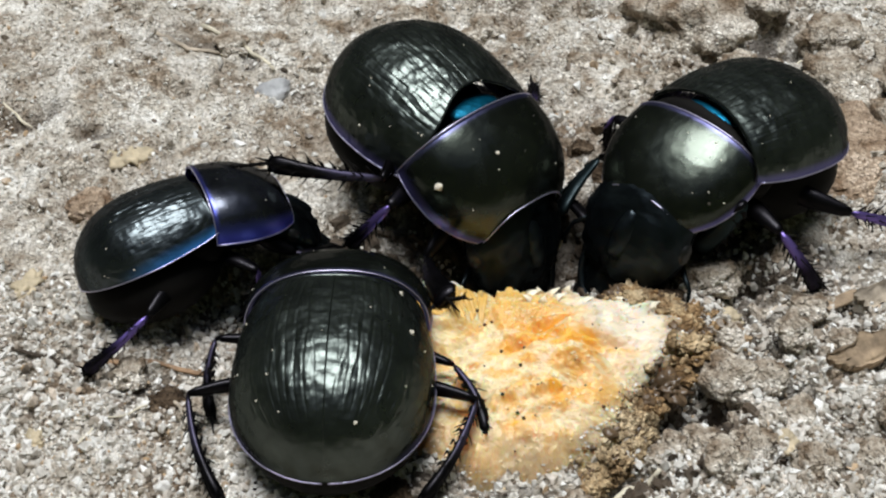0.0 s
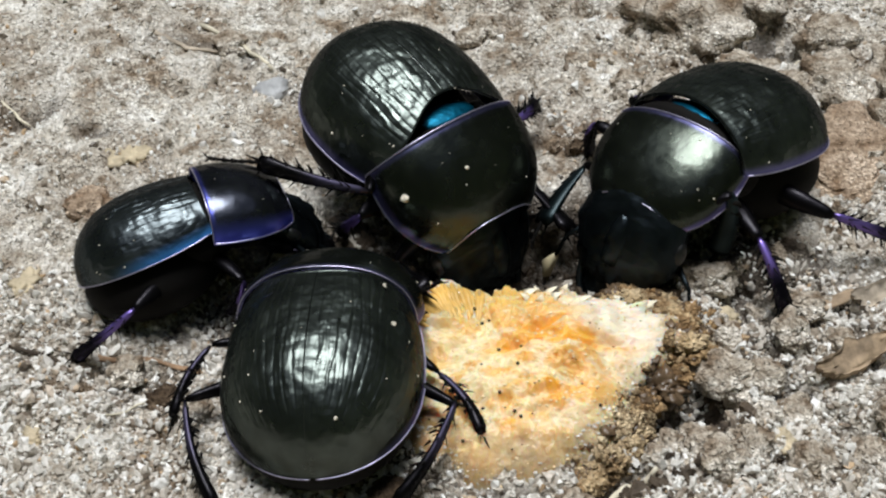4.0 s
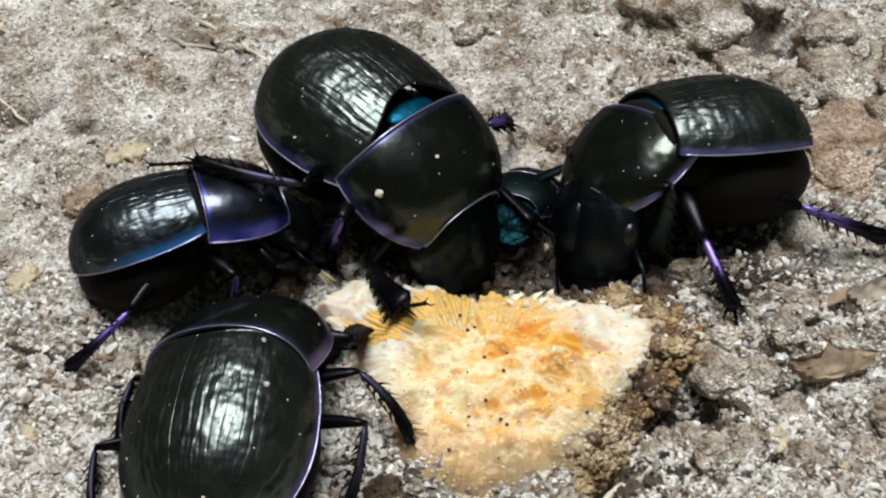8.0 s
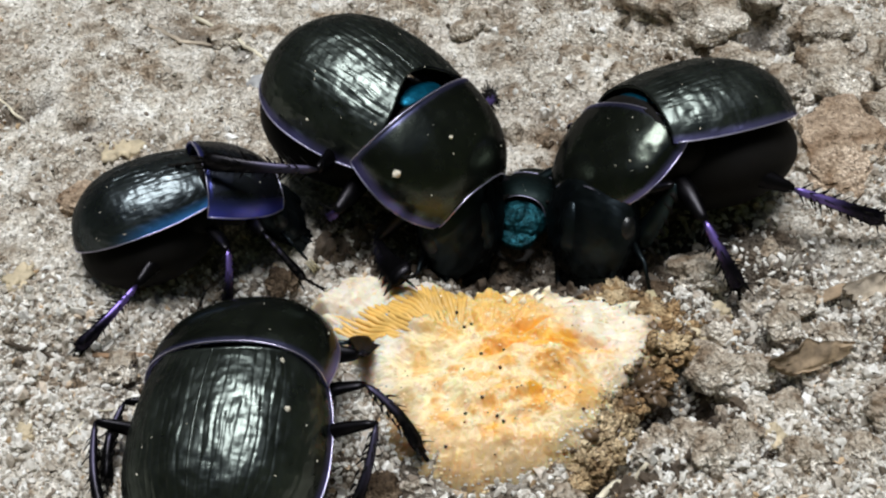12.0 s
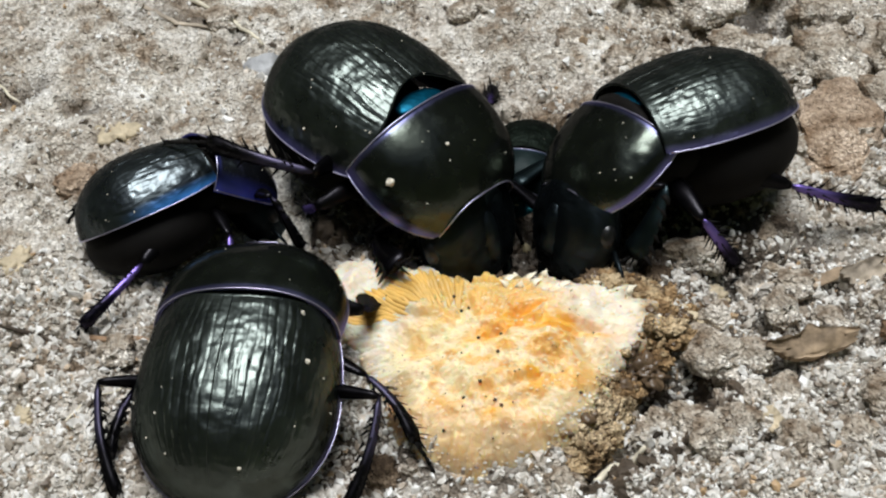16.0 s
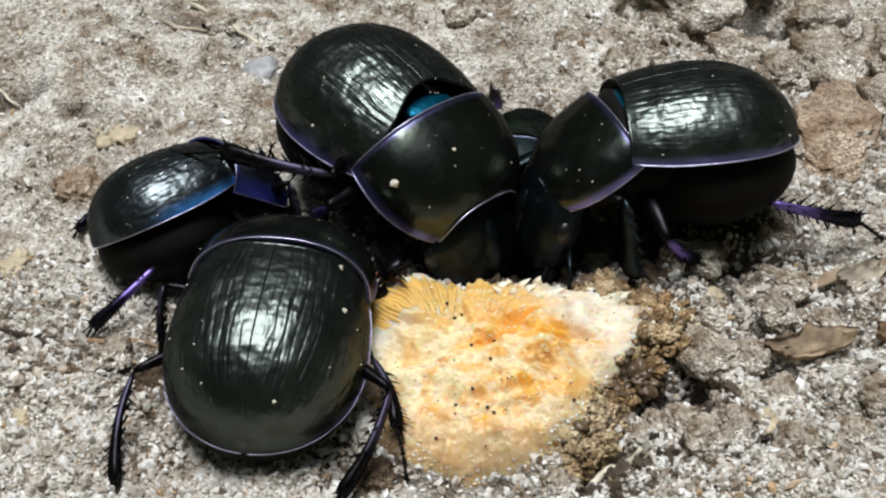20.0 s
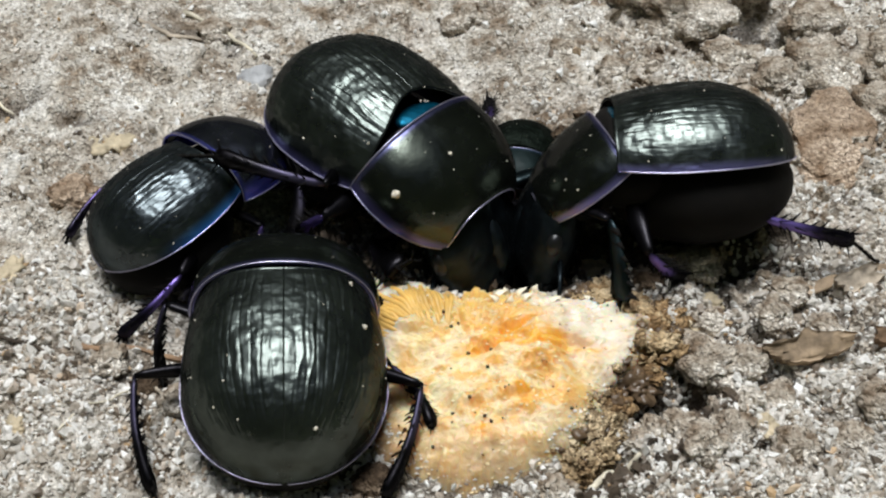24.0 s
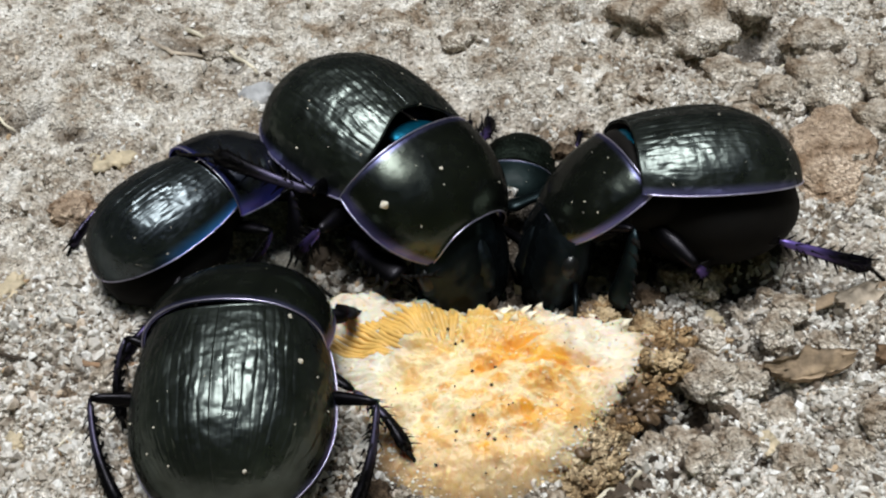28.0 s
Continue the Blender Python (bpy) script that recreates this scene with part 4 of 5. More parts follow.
def leg_meshes(sc, kind):
    """Femur, tibia and foot, each along +y from its joint, z outward and up."""
    l1, l2, t3 = LEG_SIZE[kind]
    t = np.linspace(0, 1, 12)
    fem = tube(np.stack([0 * t, l1 * t, 0.12 * np.sin(math.pi * t)], -1), np.array([0.5, 0.62, 0.72, 0.8, 0.86, 0.88, 0.86, 0.8, 0.72, 0.62, 0.54, 0.3]) * (0.60 if kind != "hind" else 0.66), 12, 0.62)
    w = {"front": 0.28 + 0.52 * t, "mid": 0.22 + 0.30 * t ** 1.6, "hind": 0.22 + 0.32 * t ** 1.6}[kind] * np.minimum(1, 0.45 + 6 * t) * np.where(t > 0.95, 0.7, 1)
    curve = {"front": 0.18, "mid": 0.32, "hind": 0.34}[kind]
    line = np.stack([0 * t, l2 * t, curve * np.sin(math.pi * t)], -1)
    tib = tube(line, w, 9, 0.45 if kind == "front" else 0.7, upv=(1, 0, 0) if kind == "front" else (0, 0, 1))
    spikes = []
    rows = range(6) if kind == "front" else range(9)
    for k in rows:
        q = (k + 0.8) / (6.4 if kind == "front" else 9.2)
        b0 = np.array([0, l2 * q, 0.0])
        if kind == "front":
            tip = b0 + np.array([0.0, 0.34, 0.55 + 0.85 * q])
            spikes.append(tube([b0 + (0, 0, 0.15), 0.5 * (b0 + tip) + (0, -0.05, 0.1), tip], [0.22, 0.16, 0.03], 6))
        else:
            for sx in (-1, 1):
                tip = b0 + np.array([sx * (0.62 + 0.25 * (k % 3 == 2)), 0.38, 0.12])
                spikes.append(tube([b0 + (0.18 * sx, 0, 0), tip], [0.085, 0.015], 5))
    for sx in (-0.35, 0.1):
        spikes.append(tube([(sx, l2 - 0.1, 0), (sx * 1.5, l2 + 0.75, -0.12)], [0.10, 0.02], 5))
    hairs, hr = [], random.Random(l2 * 10)
    for k in range(0 if kind == "front" else 46):
        q, a = hr.uniform(0.12, 0.98), hr.uniform(0, 6.28)
        b0 = np.array([0, l2 * q, curve * math.sin(math.pi * q)])
        d = np.array([math.cos(a), 0.55, 0.8 * math.sin(a)]) * hr.uniform(0.45, 0.85)
        hairs.append(tube([b0, b0 + 0.55 * d, b0 + d + (0, 0.12, 0)], [0.05, 0.04, 0.012], 4))
    tarsus, yy = [], 0.0
    for k in range(5):
        ln = t3 * (0.18 if k < 4 else 0.28)
        dz = lambda q: -0.10 * q * q / t3
        tarsus.append(tube([(0, yy, dz(yy)), (0, yy + ln * 0.55, dz(yy + ln * 0.5)), (0, yy + ln * 0.95, dz(yy + ln))], [0.08, 0.10, 0.13], 6))
        yy += ln
    for sx in (-1, 1):
        tarsus.append(tube([(0, yy, dz(yy)), (0.18 * sx, yy + 0.22, dz(yy) - 0.02), (0.26 * sx, yy + 0.42, dz(yy) - 0.16)], [0.06, 0.045, 0.012], 5))
    scale3 = lambda m: (np.asarray(m[0]) * sc, m[1])
    return scale3(fem), scale3(tib), [scale3(q) for q in spikes], scale3(merged(*tarsus)), scale3(merged(*hairs)) if hairs else None


LEG_SIZE = {"front": (2.8, 4.1, 1.8), "mid": (3.6, 4.0, 2.6), "hind": (4.6, 5.6, 3.0)}
HIP = {"front": (2.4, 4.2, 1.2), "mid": (2.6, 1.3, 1.6), "hind": (2.7, -1.0, 1.7)}
REST = {"front": (4.6, 7.4, 0.4), "mid": (7.6, 0.6, 0.1), "hind": (7.0, -7.2, 0.1)}


def beetle(label, sc, shell, pron_mat, headmat, teal=True, dust=(), legmat=None, gap=0.2, form=PLAIN):
    FORM.update(form)
    legmat = legmat or LEG
    root = new("beetle")
    tagged(root, label, "beetle", group="beetles at the mushroom")
    for side in (-1, 1):
        elytron(side, sc, shell, root, RIM, gap)
    v, f = merged(ellipsoid((0, -2.65, form["belly"][0]), (4.72, 4.9, form["belly"][1]), 18, 30), ellipsoid((0, 1.0, 2.4), (3.9, 3.0, 1.9)))
    mesh_object("abdomen", v * sc, f, BELLY, root, "black underside")
    v, f = ellipsoid((0, 1.45, 5.3), (1.6, 0.85, 0.36), 12, 18)
    mesh_object("scutellum", v * sc, f, TEAL if teal else shell, root, "shiny teal shield between the wing cases" if teal else "")
    v, f = ellipsoid((0, 2.0, 3.6), (3.7, 0.9, 2.0), 12, 22)
    mesh_object("neck", v * sc, f, BELLY, root)
    # pronotum and what moves with it
    nv, nf = 30, 76
    vv, ph = np.meshgrid(np.linspace(0, 1, nv), np.linspace(-1.6, 1.6, nf), indexing="ij")
    G = pronotum_point(vv, ph)
    N = normals_of(G)
    N = np.where((N * (G - (0, 2.4, -2.0))).sum(-1, keepdims=True) < 0, -N, N)
    G = G + N * (0.05 * (fbm(vv * 5 + 3, ph * 2.5, 17, 3) - 0.5) - 0.05 * np.exp(-((np.abs(ph) - 0.95) / 0.14) ** 2 - ((vv - 0.45) / 0.1) ** 2))[..., None]
    edge = np.maximum(smooth(1.12 if pron_mat is PRON_BLUE else 1.36, 1.56, np.abs(ph)), 0.6 * smooth(0.08, 0.0, vv))
    V, F = shell_solid(G * sc, (G - N * 0.16) * sc, nv, nf)
    pron = mesh_object("pronotum", V, [tuple(reversed(q)) for q in F], pron_mat, root, attr=np.concatenate([edge.ravel(), edge.ravel()]))
    a = np.linspace(-1.58, 1.58, 40)
    sides = np.linspace(0.0, 1.0, 16)
    loop = np.concatenate([pronotum_point(np.zeros(40), a), pronotum_point(sides[1:], np.full(15, 1.58)), pronotum_point(np.full(40, 1.0), a[::-1])[1:], pronotum_point(sides[::-1][1:-1], np.full(14, -1.58))])
    mesh_object("pronotum_rim", *tube(loop * sc, 0.042 * sc, 6, closed=True), RIM, pron, "thin raised violet rim")
    v, f = ellipsoid((0, 2.3, -2.2), (4.1 * form["wide"], 2.9 * form["long"], 1.5), 14, 22)
    mesh_object("prosternum", v * sc, f, BELLY, pron)
    def nod(w):
        """Head pieces are made level, then nodded down about the front of the pronotum."""
        a, k = radians(-38), np.array([0, 4.6, -1.8])
        q = (np.asarray(w, float) - k) * (1.3, 1.25 if headmat is TEAL_HEAD else 1.7, 1.3)
        return (np.stack([q[:, 0], q[:, 1] * math.cos(a) - q[:, 2] * math.sin(a), q[:, 1] * math.sin(a) + q[:, 2] * math.cos(a)], -1) + k) * sc
    v, f = merged(ellipsoid((0, 5.5, -1.9), (2.45, 1.9, 1.35), 34, 48, 0.8), ellipsoid((0, 7.1, -2.1), (1.75, 1.5, 0.75), 30, 44, 0.8), ellipsoid((0, 5.7, -0.75), (0.5, 0.9, 0.4)))
    v = v + 0.22 * (fbm(v[:, 0] * 4 + 9, v[:, 1] * 4, 51, 3) - 0.5)[:, None]
    head = mesh_object("head", nod(v), f, headmat, pron)
    arc = np.linspace(-0.35, math.pi + 0.35, 22)
    v, f = tube(np.stack([1.72 * np.cos(arc), 6.9 + 1.6 * np.sin(arc), -1.75 + 0.1 * np.sin(arc)], -1), 0.16, 7)
    mesh_object("clypeus_rim", nod(v), f, headmat, head)
    v, f = merged(*[tube([(s * 0.25, 6.2, -1.3), (s * 1.0, 6.75, -1.32), (s * 1.45, 6.35, -1.5)], [0.06, 0.15, 0.05], 6) for s in (-1, 1)])
    mesh_object("brow_ridge", nod(v), f, headmat, head)
    for s in (-1, 1):
        v, f = ellipsoid((2.2 * s, 5.5, -1.8), (0.36, 0.42, 0.38), 10, 14)
        mesh_object("eye", nod(v), f, EYE, pron)
        v, f = tube(np.array([(0.7 * s, 8.0, -2.3), (1.5 * s, 8.5, -2.4), (1.2 * s, 9.3, -2.5), (0.4 * s, 9.6, -2.5)]), [0.5, 0.46, 0.3, 0.08], 8, 0.5)
        mesh_object("mandible", nod(v), f, BELLY, pron)
        club = [tube([(3.3 * s, 7.3, -2.3 + 0.13 * k), (3.55 * s, 7.7, -2.35 + 0.16 * k), (3.5 * s, 8.15, -2.4 + 0.2 * k)], [0.08, 0.26, 0.06], 7, 0.3) for k in (-1, 0, 1)]
        v, f = tube(np.array([(2.3 * s, 6.0, -2.2), (3.0 * s, 6.5, -2.2), (3.3 * s, 7.3, -2.3)]), [0.13, 0.09, 0.08], 6)
        ant = mesh_object("antenna", nod(v), f, HEADM, pron)
        v, f = merged(*club)
        mesh_object("antenna_club", nod(v), f, CLUB, ant, "pale tan layered club")
        v, f = tube(np.array([(0.9 * s, 8.0, -2.9), (1.5 * s, 8.8, -3.0), (1.4 * s, 9.7, -2.9)]), [0.11, 0.1, 0.06], 6)
        mesh_object("palp", nod(v), f, BELLY, pron)
    # pale dust on the back
    r = random.Random(len(label))
    bits, pbits = [], []
    for where, p, q, s in dust:
        v, f = rock_mesh(600 + int(s * 100), 0.5, 2)
        at = elytra_point(np.array(p), np.array(q)) if where == "E" else pronotum_point(np.array(p), np.array(q))
        (bits if where == "E" else pbits).append((v * s + at, f))
    for k in range(15):
        v, f = rock_mesh(620 + k % 4, 0.5, 1)
        bits.append((v * r.choice((0.03, 0.035, 0.045, 0.06)) + elytra_point(np.array(r.uniform(-6.5, 1.5)), np.array(r.uniform(-1.4, 1.4))), f))
    for k in range(8):
        v, f = rock_mesh(620 + k % 4, 0.5, 1)
        pbits.append((v * r.choice((0.03, 0.035, 0.05)) + pronotum_point(np.array(r.uniform(0.1, 0.9)), np.array(r.uniform(-1.3, 1.3))), f))
    v, f = merged(*bits)
    tagged(mesh_object("dust", v * sc, f, DUST, root, "pale dust specks", smooth=False), kind="stuff")
    v, f = merged(*pbits)
    tagged(mesh_object("dust", v * sc, f, DUST, pron, "pale dust specks", smooth=False), kind="stuff")
    # legs
    legs, spine_mesh = {}, {}
    for kind in ("front", "mid", "hind"):
        fem, tib, spk, tar, hair = leg_meshes(sc, kind)
        for side in (-1, 1):
            fo = mesh_object("femur", *fem, LEG_BLACK, root, attr=np.zeros(len(fem[0])))
            tv = np.asarray(tib[0])
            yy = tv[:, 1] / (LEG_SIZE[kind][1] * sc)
            # highlight painted into the colour: upper side of the shin, strongest near the knee
            painted_sheen = smooth(-0.05, 0.08, yy) * smooth(0.62, 0.3, yy) * (0.9 if kind != "front" else 0.4) * smooth(-0.5, 0.5, (tv[:, 2] / sc - {"front": 0.18, "mid": 0.32, "hind": 0.34}[kind] * np.sin(math.pi * np.clip(yy, 0, 1))) / 0.3)
            to = mesh_object("tibia", *tib, (LEG_TEAL if form["tall"] < 0.8 else LEG_BLACK) if kind == "front" else LEG_BLACK if kind == "hind" and form.get("dark_hind") else legmat, root, "violet-sheened spiny shin", attr=painted_sheen)
            for q, (sv, sf) in enumerate(spk):
                if (kind, q) not in spine_mesh:
                    sp_ob = mesh_object("tooth" if kind == "front" else "spine", sv, sf, BELLY, to)
                    spine_mesh[kind, q] = sp_ob.data
                else:
                    sp_ob = new("tooth" if kind == "front" else "spine", spine_mesh[kind, q])
                    sp_ob.parent = to
                if kind == "front" and side > 0:
                    sp_ob.scale = (-1, 1, 1)
            if hair:
                tagged(mesh_object("bristles", *hair, BELLY, to, "fine dark bristles"), kind="stuff")
            ta = mesh_object("foot", *tar, BELLY, to, "jointed clawed foot")
            ta.matrix_basis = pose(0, LEG_SIZE[kind][1] * sc * U, 0, -12 if kind != "front" else -25, 0, 18 * side)
            legs[kind, side] = (fo, to)
    return root, pron, legs


ROWS = {}
# rows: seconds, place of the body, turn, pitch and roll, then turn and pitch of the pronotum on it
ROWS["A"] = [
    (0, -0.18, 4.19, 1.79, -139.3, -7.9, -5.3, 2.9, -24.4),
    (0.5, -0.26, 4.55, 1.80, -141.2, -8.2, -5.0, 0.9, -24.3),
    (1, -0.38, 4.07, 1.80, -142.1, -8.7, -4.6, -0.6, -24.6),
    (1.5, -0.89, 4.20, 1.81, -142.8, -9.0, -4.2, -0.4, -25.5),
    (2, -0.96, 4.13, 1.82, -143.8, -9.3, -3.9, -1.4, -25.8),
    (2.5, -0.25, 4.32, 1.83, -142.1, -9.4, -3.4, -0.3, -25.8),
    (3, -0.31, 3.78, 1.83, -141.8, -9.8, -3.0, -0.6, -26.1),
    (3.5, -1.05, 3.74, 1.87, -141.2, -10.0, -2.5, -0.1, -27.5),
    (5.5, -1.48, 4.02, 2.01, -137.9, -10.7, -0.8, 2.3, -32.7),
    (6, -1.91, 5.15, 2.04, -136.4, -8.9, -5.8, 2.2, -31.2),
    (6.5, -1.56, 3.22, 1.99, -132.1, -7.8, -6.4, 3.3, -29.2),
    (7, -2.74, 4.19, 1.98, -130.1, -6.2, -6.7, 3.1, -27.9),
    (7.5, -1.18, 2.66, 1.96, -133.2, -6.9, -6.7, 3.5, -27.9),
    (8, -3.06, 3.10, 1.94, -133.1, -6.2, -5.5, 2.0, -27.8),
    (8.5, -2.88, 2.68, 1.95, -135.6, -7.4, -6.1, 2.3, -27.6),
    (9, -3.35, 3.36, 1.95, -136.8, -7.9, -6.6, 2.1, -28.0),
    (9.5, -1.85, 2.61, 1.96, -135.6, -8.9, -7.2, 3.2, -27.8),
    (10, -2.33, 3.97, 1.98, -133.6, -9.1, -7.7, 3.2, -27.9),
    (10.5, -2.66, 2.93, 1.96, -130.3, -9.0, -7.4, 2.4, -27.0),
    (11, -2.95, 3.87, 1.98, -126.9, -9.1, -7.8, 2.2, -26.9),
    (11.5, -2.76, 3.93, 1.94, -130.0, -9.3, -8.4, 2.9, -26.7),
    (12, -2.77, 4.20, 1.91, -128.8, -8.4, -8.4, 2.6, -26.2),
    (12.5, -2.88, 3.92, 1.87, -131.0, -8.2, -8.5, 2.5, -26.1),
    (14.5, -2.76, 2.68, 1.72, -127.9, -5.3, -7.9, 2.1, -25.7),
    (15, -2.46, 2.83, 1.69, -129.8, -5.1, -8.5, 2.0, -25.0),
    (15.5, -2.45, 2.30, 1.64, -131.5, -4.8, -7.4, 1.3, -24.8),
    (16, -2.27, 2.44, 1.61, -133.3, -4.6, -6.7, 1.8, -24.4),
    (16.5, -2.31, 2.55, 1.60, -133.4, -4.4, -7.8, 1.9, -24.6),
    (17, -2.21, 2.91, 1.59, -133.8, -4.4, -8.8, 1.7, -24.2),
    (17.5, -2.26, 2.81, 1.58, -134.1, -4.4, -8.7, 1.1, -24.4),
    (18, -2.33, 2.66, 1.56, -135.1, -4.6, -8.8, 1.5, -24.7),
    (18.5, -2.29, 2.84, 1.55, -135.4, -4.8, -9.1, 1.8, -24.9),
    (19, -1.99, 2.79, 1.54, -135.6, -5.0, -9.2, 2.2, -25.4),
    (19.5, -2.25, 2.75, 1.53, -134.7, -4.8, -9.1, 1.6, -25.1),
    (20, -1.78, 2.50, 1.51, -136.3, -5.2, -9.0, 2.0, -25.5),
    (20.5, -1.83, 2.35, 1.49, -133.3, -4.6, -8.8, 0.9, -24.8),
    (21, -1.82, 2.09, 1.47, -133.9, -4.5, -8.3, 1.6, -24.6),
    (21.5, -1.78, 2.35, 1.47, -134.5, -4.7, -8.6, 1.8, -24.4),
    (23.5, -2.08, 2.64, 1.41, -135.9, -4.4, -7.8, 5.7, -22.3),
    (24, -1.96, 2.37, 1.39, -135.5, -4.2, -7.7, 6.7, -21.7),
    (24.5, -2.28, 2.94, 1.41, -133.4, -4.8, -8.8, 6.6, -21.3),
    (25, -2.11, 2.60, 1.43, -130.0, -5.3, -9.9, 6.3, -20.4),
    (25.5, -1.84, 2.48, 1.40, -132.0, -5.1, -11.1, 6.9, -20.2),
    (26, -2.13, 2.24, 1.38, -133.0, -4.7, -11.4, 7.4, -20.6),
    (26.5, -1.95, 2.57, 1.36, -134.6, -4.5, -11.9, 7.1, -21.0),
    (27, -2.16, 2.47, 1.34, -134.1, -3.8, -12.3, 7.4, -21.3),
    (27.5, -2.09, 1.53, 1.33, -135.7, -3.6, -11.4, 6.9, -20.7),
    (28, -2.46, 2.29, 1.36, -137.6, -3.6, -11.5, 5.9, -20.6),
]
ROWS["B"] = [
    (0, 13.83, 2.92, 1.59, -233.9, 7.4, 1.0, 9.5, -30.3),
    (0.5, 13.80, 2.93, 1.59, -234.1, 7.2, 1.1, 9.5, -30.8),
    (1, 13.52, 2.80, 1.57, -234.5, 7.1, 1.0, 9.5, -31.2),
    (1.5, 13.72, 2.91, 1.57, -234.6, 6.9, 1.1, 9.7, -31.7),
    (2, 13.16, 2.64, 1.57, -235.1, 6.8, 1.2, 9.5, -32.3),
    (2.5, 13.28, 2.82, 1.56, -235.4, 6.6, 1.2, 9.7, -32.8),
    (3, 13.14, 2.58, 1.55, -235.5, 6.5, 1.3, 9.7, -33.2),
    (3.5, 13.21, 2.63, 1.50, -233.1, 7.7, 3.4, 9.3, -33.4),
    (5.5, 13.22, 2.82, 1.32, -223.7, 12.5, 11.8, 7.4, -34.5),
    (6, 13.53, 2.57, 1.28, -224.8, 14.1, 13.9, 6.4, -35.7),
    (6.5, 12.70, 2.98, 1.25, -224.9, 13.2, 19.6, 6.1, -38.5),
    (7, 12.68, 2.28, 1.20, -229.9, 13.3, 24.3, 6.2, -39.4),
    (7.5, 12.62, 2.89, 1.16, -238.6, 9.9, 24.8, 10.3, -40.3),
    (8, 12.31, 2.44, 1.13, -250.7, 7.0, 24.7, 14.4, -40.1),
    (8.5, 12.16, 2.68, 1.16, -250.8, 5.6, 25.3, 13.9, -41.0),
    (9, 12.84, 2.20, 1.17, -249.1, 6.2, 26.0, 14.1, -39.1),
    (9.5, 12.71, 2.48, 1.19, -248.5, 5.8, 28.0, 13.6, -38.2),
    (10, 12.63, 2.17, 1.21, -248.1, 5.4, 28.0, 13.4, -37.7),
    (10.5, 12.57, 2.26, 1.23, -247.8, 4.9, 28.2, 13.1, -37.4),
    (11, 12.26, 2.64, 1.26, -248.1, 4.0, 29.4, 12.7, -37.3),
    (11.5, 12.16, 3.57, 1.25, -244.4, 2.8, 28.7, 12.6, -37.9),
    (12, 12.29, 2.92, 1.26, -244.2, 2.9, 27.5, 12.0, -36.3),
    (12.5, 12.10, 3.08, 1.25, -244.3, 2.6, 28.0, 11.3, -34.8),
    (14.5, 11.50, 2.25, 1.26, -242.6, 1.7, 22.1, 9.8, -30.6),
    (15, 12.03, 1.86, 1.26, -243.1, 1.4, 19.7, 9.4, -29.9),
    (15.5, 11.79, 1.82, 1.31, -247.0, -0.9, 20.5, 8.8, -29.7),
    (16, 12.14, 1.86, 1.37, -247.7, -3.7, 21.7, 9.1, -30.6),
    (16.5, 11.37, 1.92, 1.43, -250.4, -4.9, 24.8, 8.3, -32.0),
    (17, 12.05, 1.53, 1.49, -253.2, -4.2, 26.2, 7.5, -31.1),
    (17.5, 12.00, 1.42, 1.58, -256.8, -3.7, 23.5, 7.8, -31.2),
    (18, 11.53, 1.00, 1.66, -260.0, -2.8, 20.1, 7.7, -30.6),
    (18.5, 11.02, 0.87, 1.72, -260.4, -3.6, 18.9, 7.8, -32.4),
    (19, 11.30, 0.87, 1.80, -261.8, -3.2, 17.0, 8.0, -32.7),
    (19.5, 11.31, 0.95, 1.87, -263.2, -2.9, 16.6, 8.3, -33.0),
    (20, 11.29, 0.82, 1.93, -264.4, -2.8, 15.7, 8.2, -33.5),
    (20.5, 11.33, 0.67, 1.90, -264.2, -3.0, 16.1, 7.9, -33.7),
    (21, 11.42, 0.78, 1.88, -264.6, -3.0, 16.9, 7.8, -33.9),
    (21.5, 11.38, 0.72, 1.86, -264.8, -2.9, 17.4, 7.8, -33.8),
    (23.5, 11.32, 0.11, 1.74, -269.6, -4.8, 22.2, 6.0, -36.4),
    (24, 11.16, -0.07, 1.71, -270.6, -4.6, 22.9, 6.0, -36.2),
    (24.5, 11.57, 0.13, 1.68, -269.9, -4.1, 23.2, 5.4, -35.8),
    (25, 11.56, -0.04, 1.63, -270.0, -3.8, 23.8, 4.3, -35.6),
    (25.5, 11.99, -0.38, 1.59, -269.6, -2.9, 23.4, 3.8, -35.6),
    (26, 11.17, 0.34, 1.55, -266.4, -2.3, 23.7, 4.2, -35.8),
    (26.5, 11.82, -0.03, 1.50, -264.6, -1.5, 23.6, 4.1, -36.1),
    (27, 11.88, -0.36, 1.46, -266.3, 0.3, 23.1, 4.3, -34.3),
    (27.5, 11.98, -0.36, 1.41, -263.7, 0.4, 22.6, 3.9, -35.5),
    (28, 11.57, -0.03, 1.38, -262.0, 1.1, 22.1, 3.7, -35.9),
]
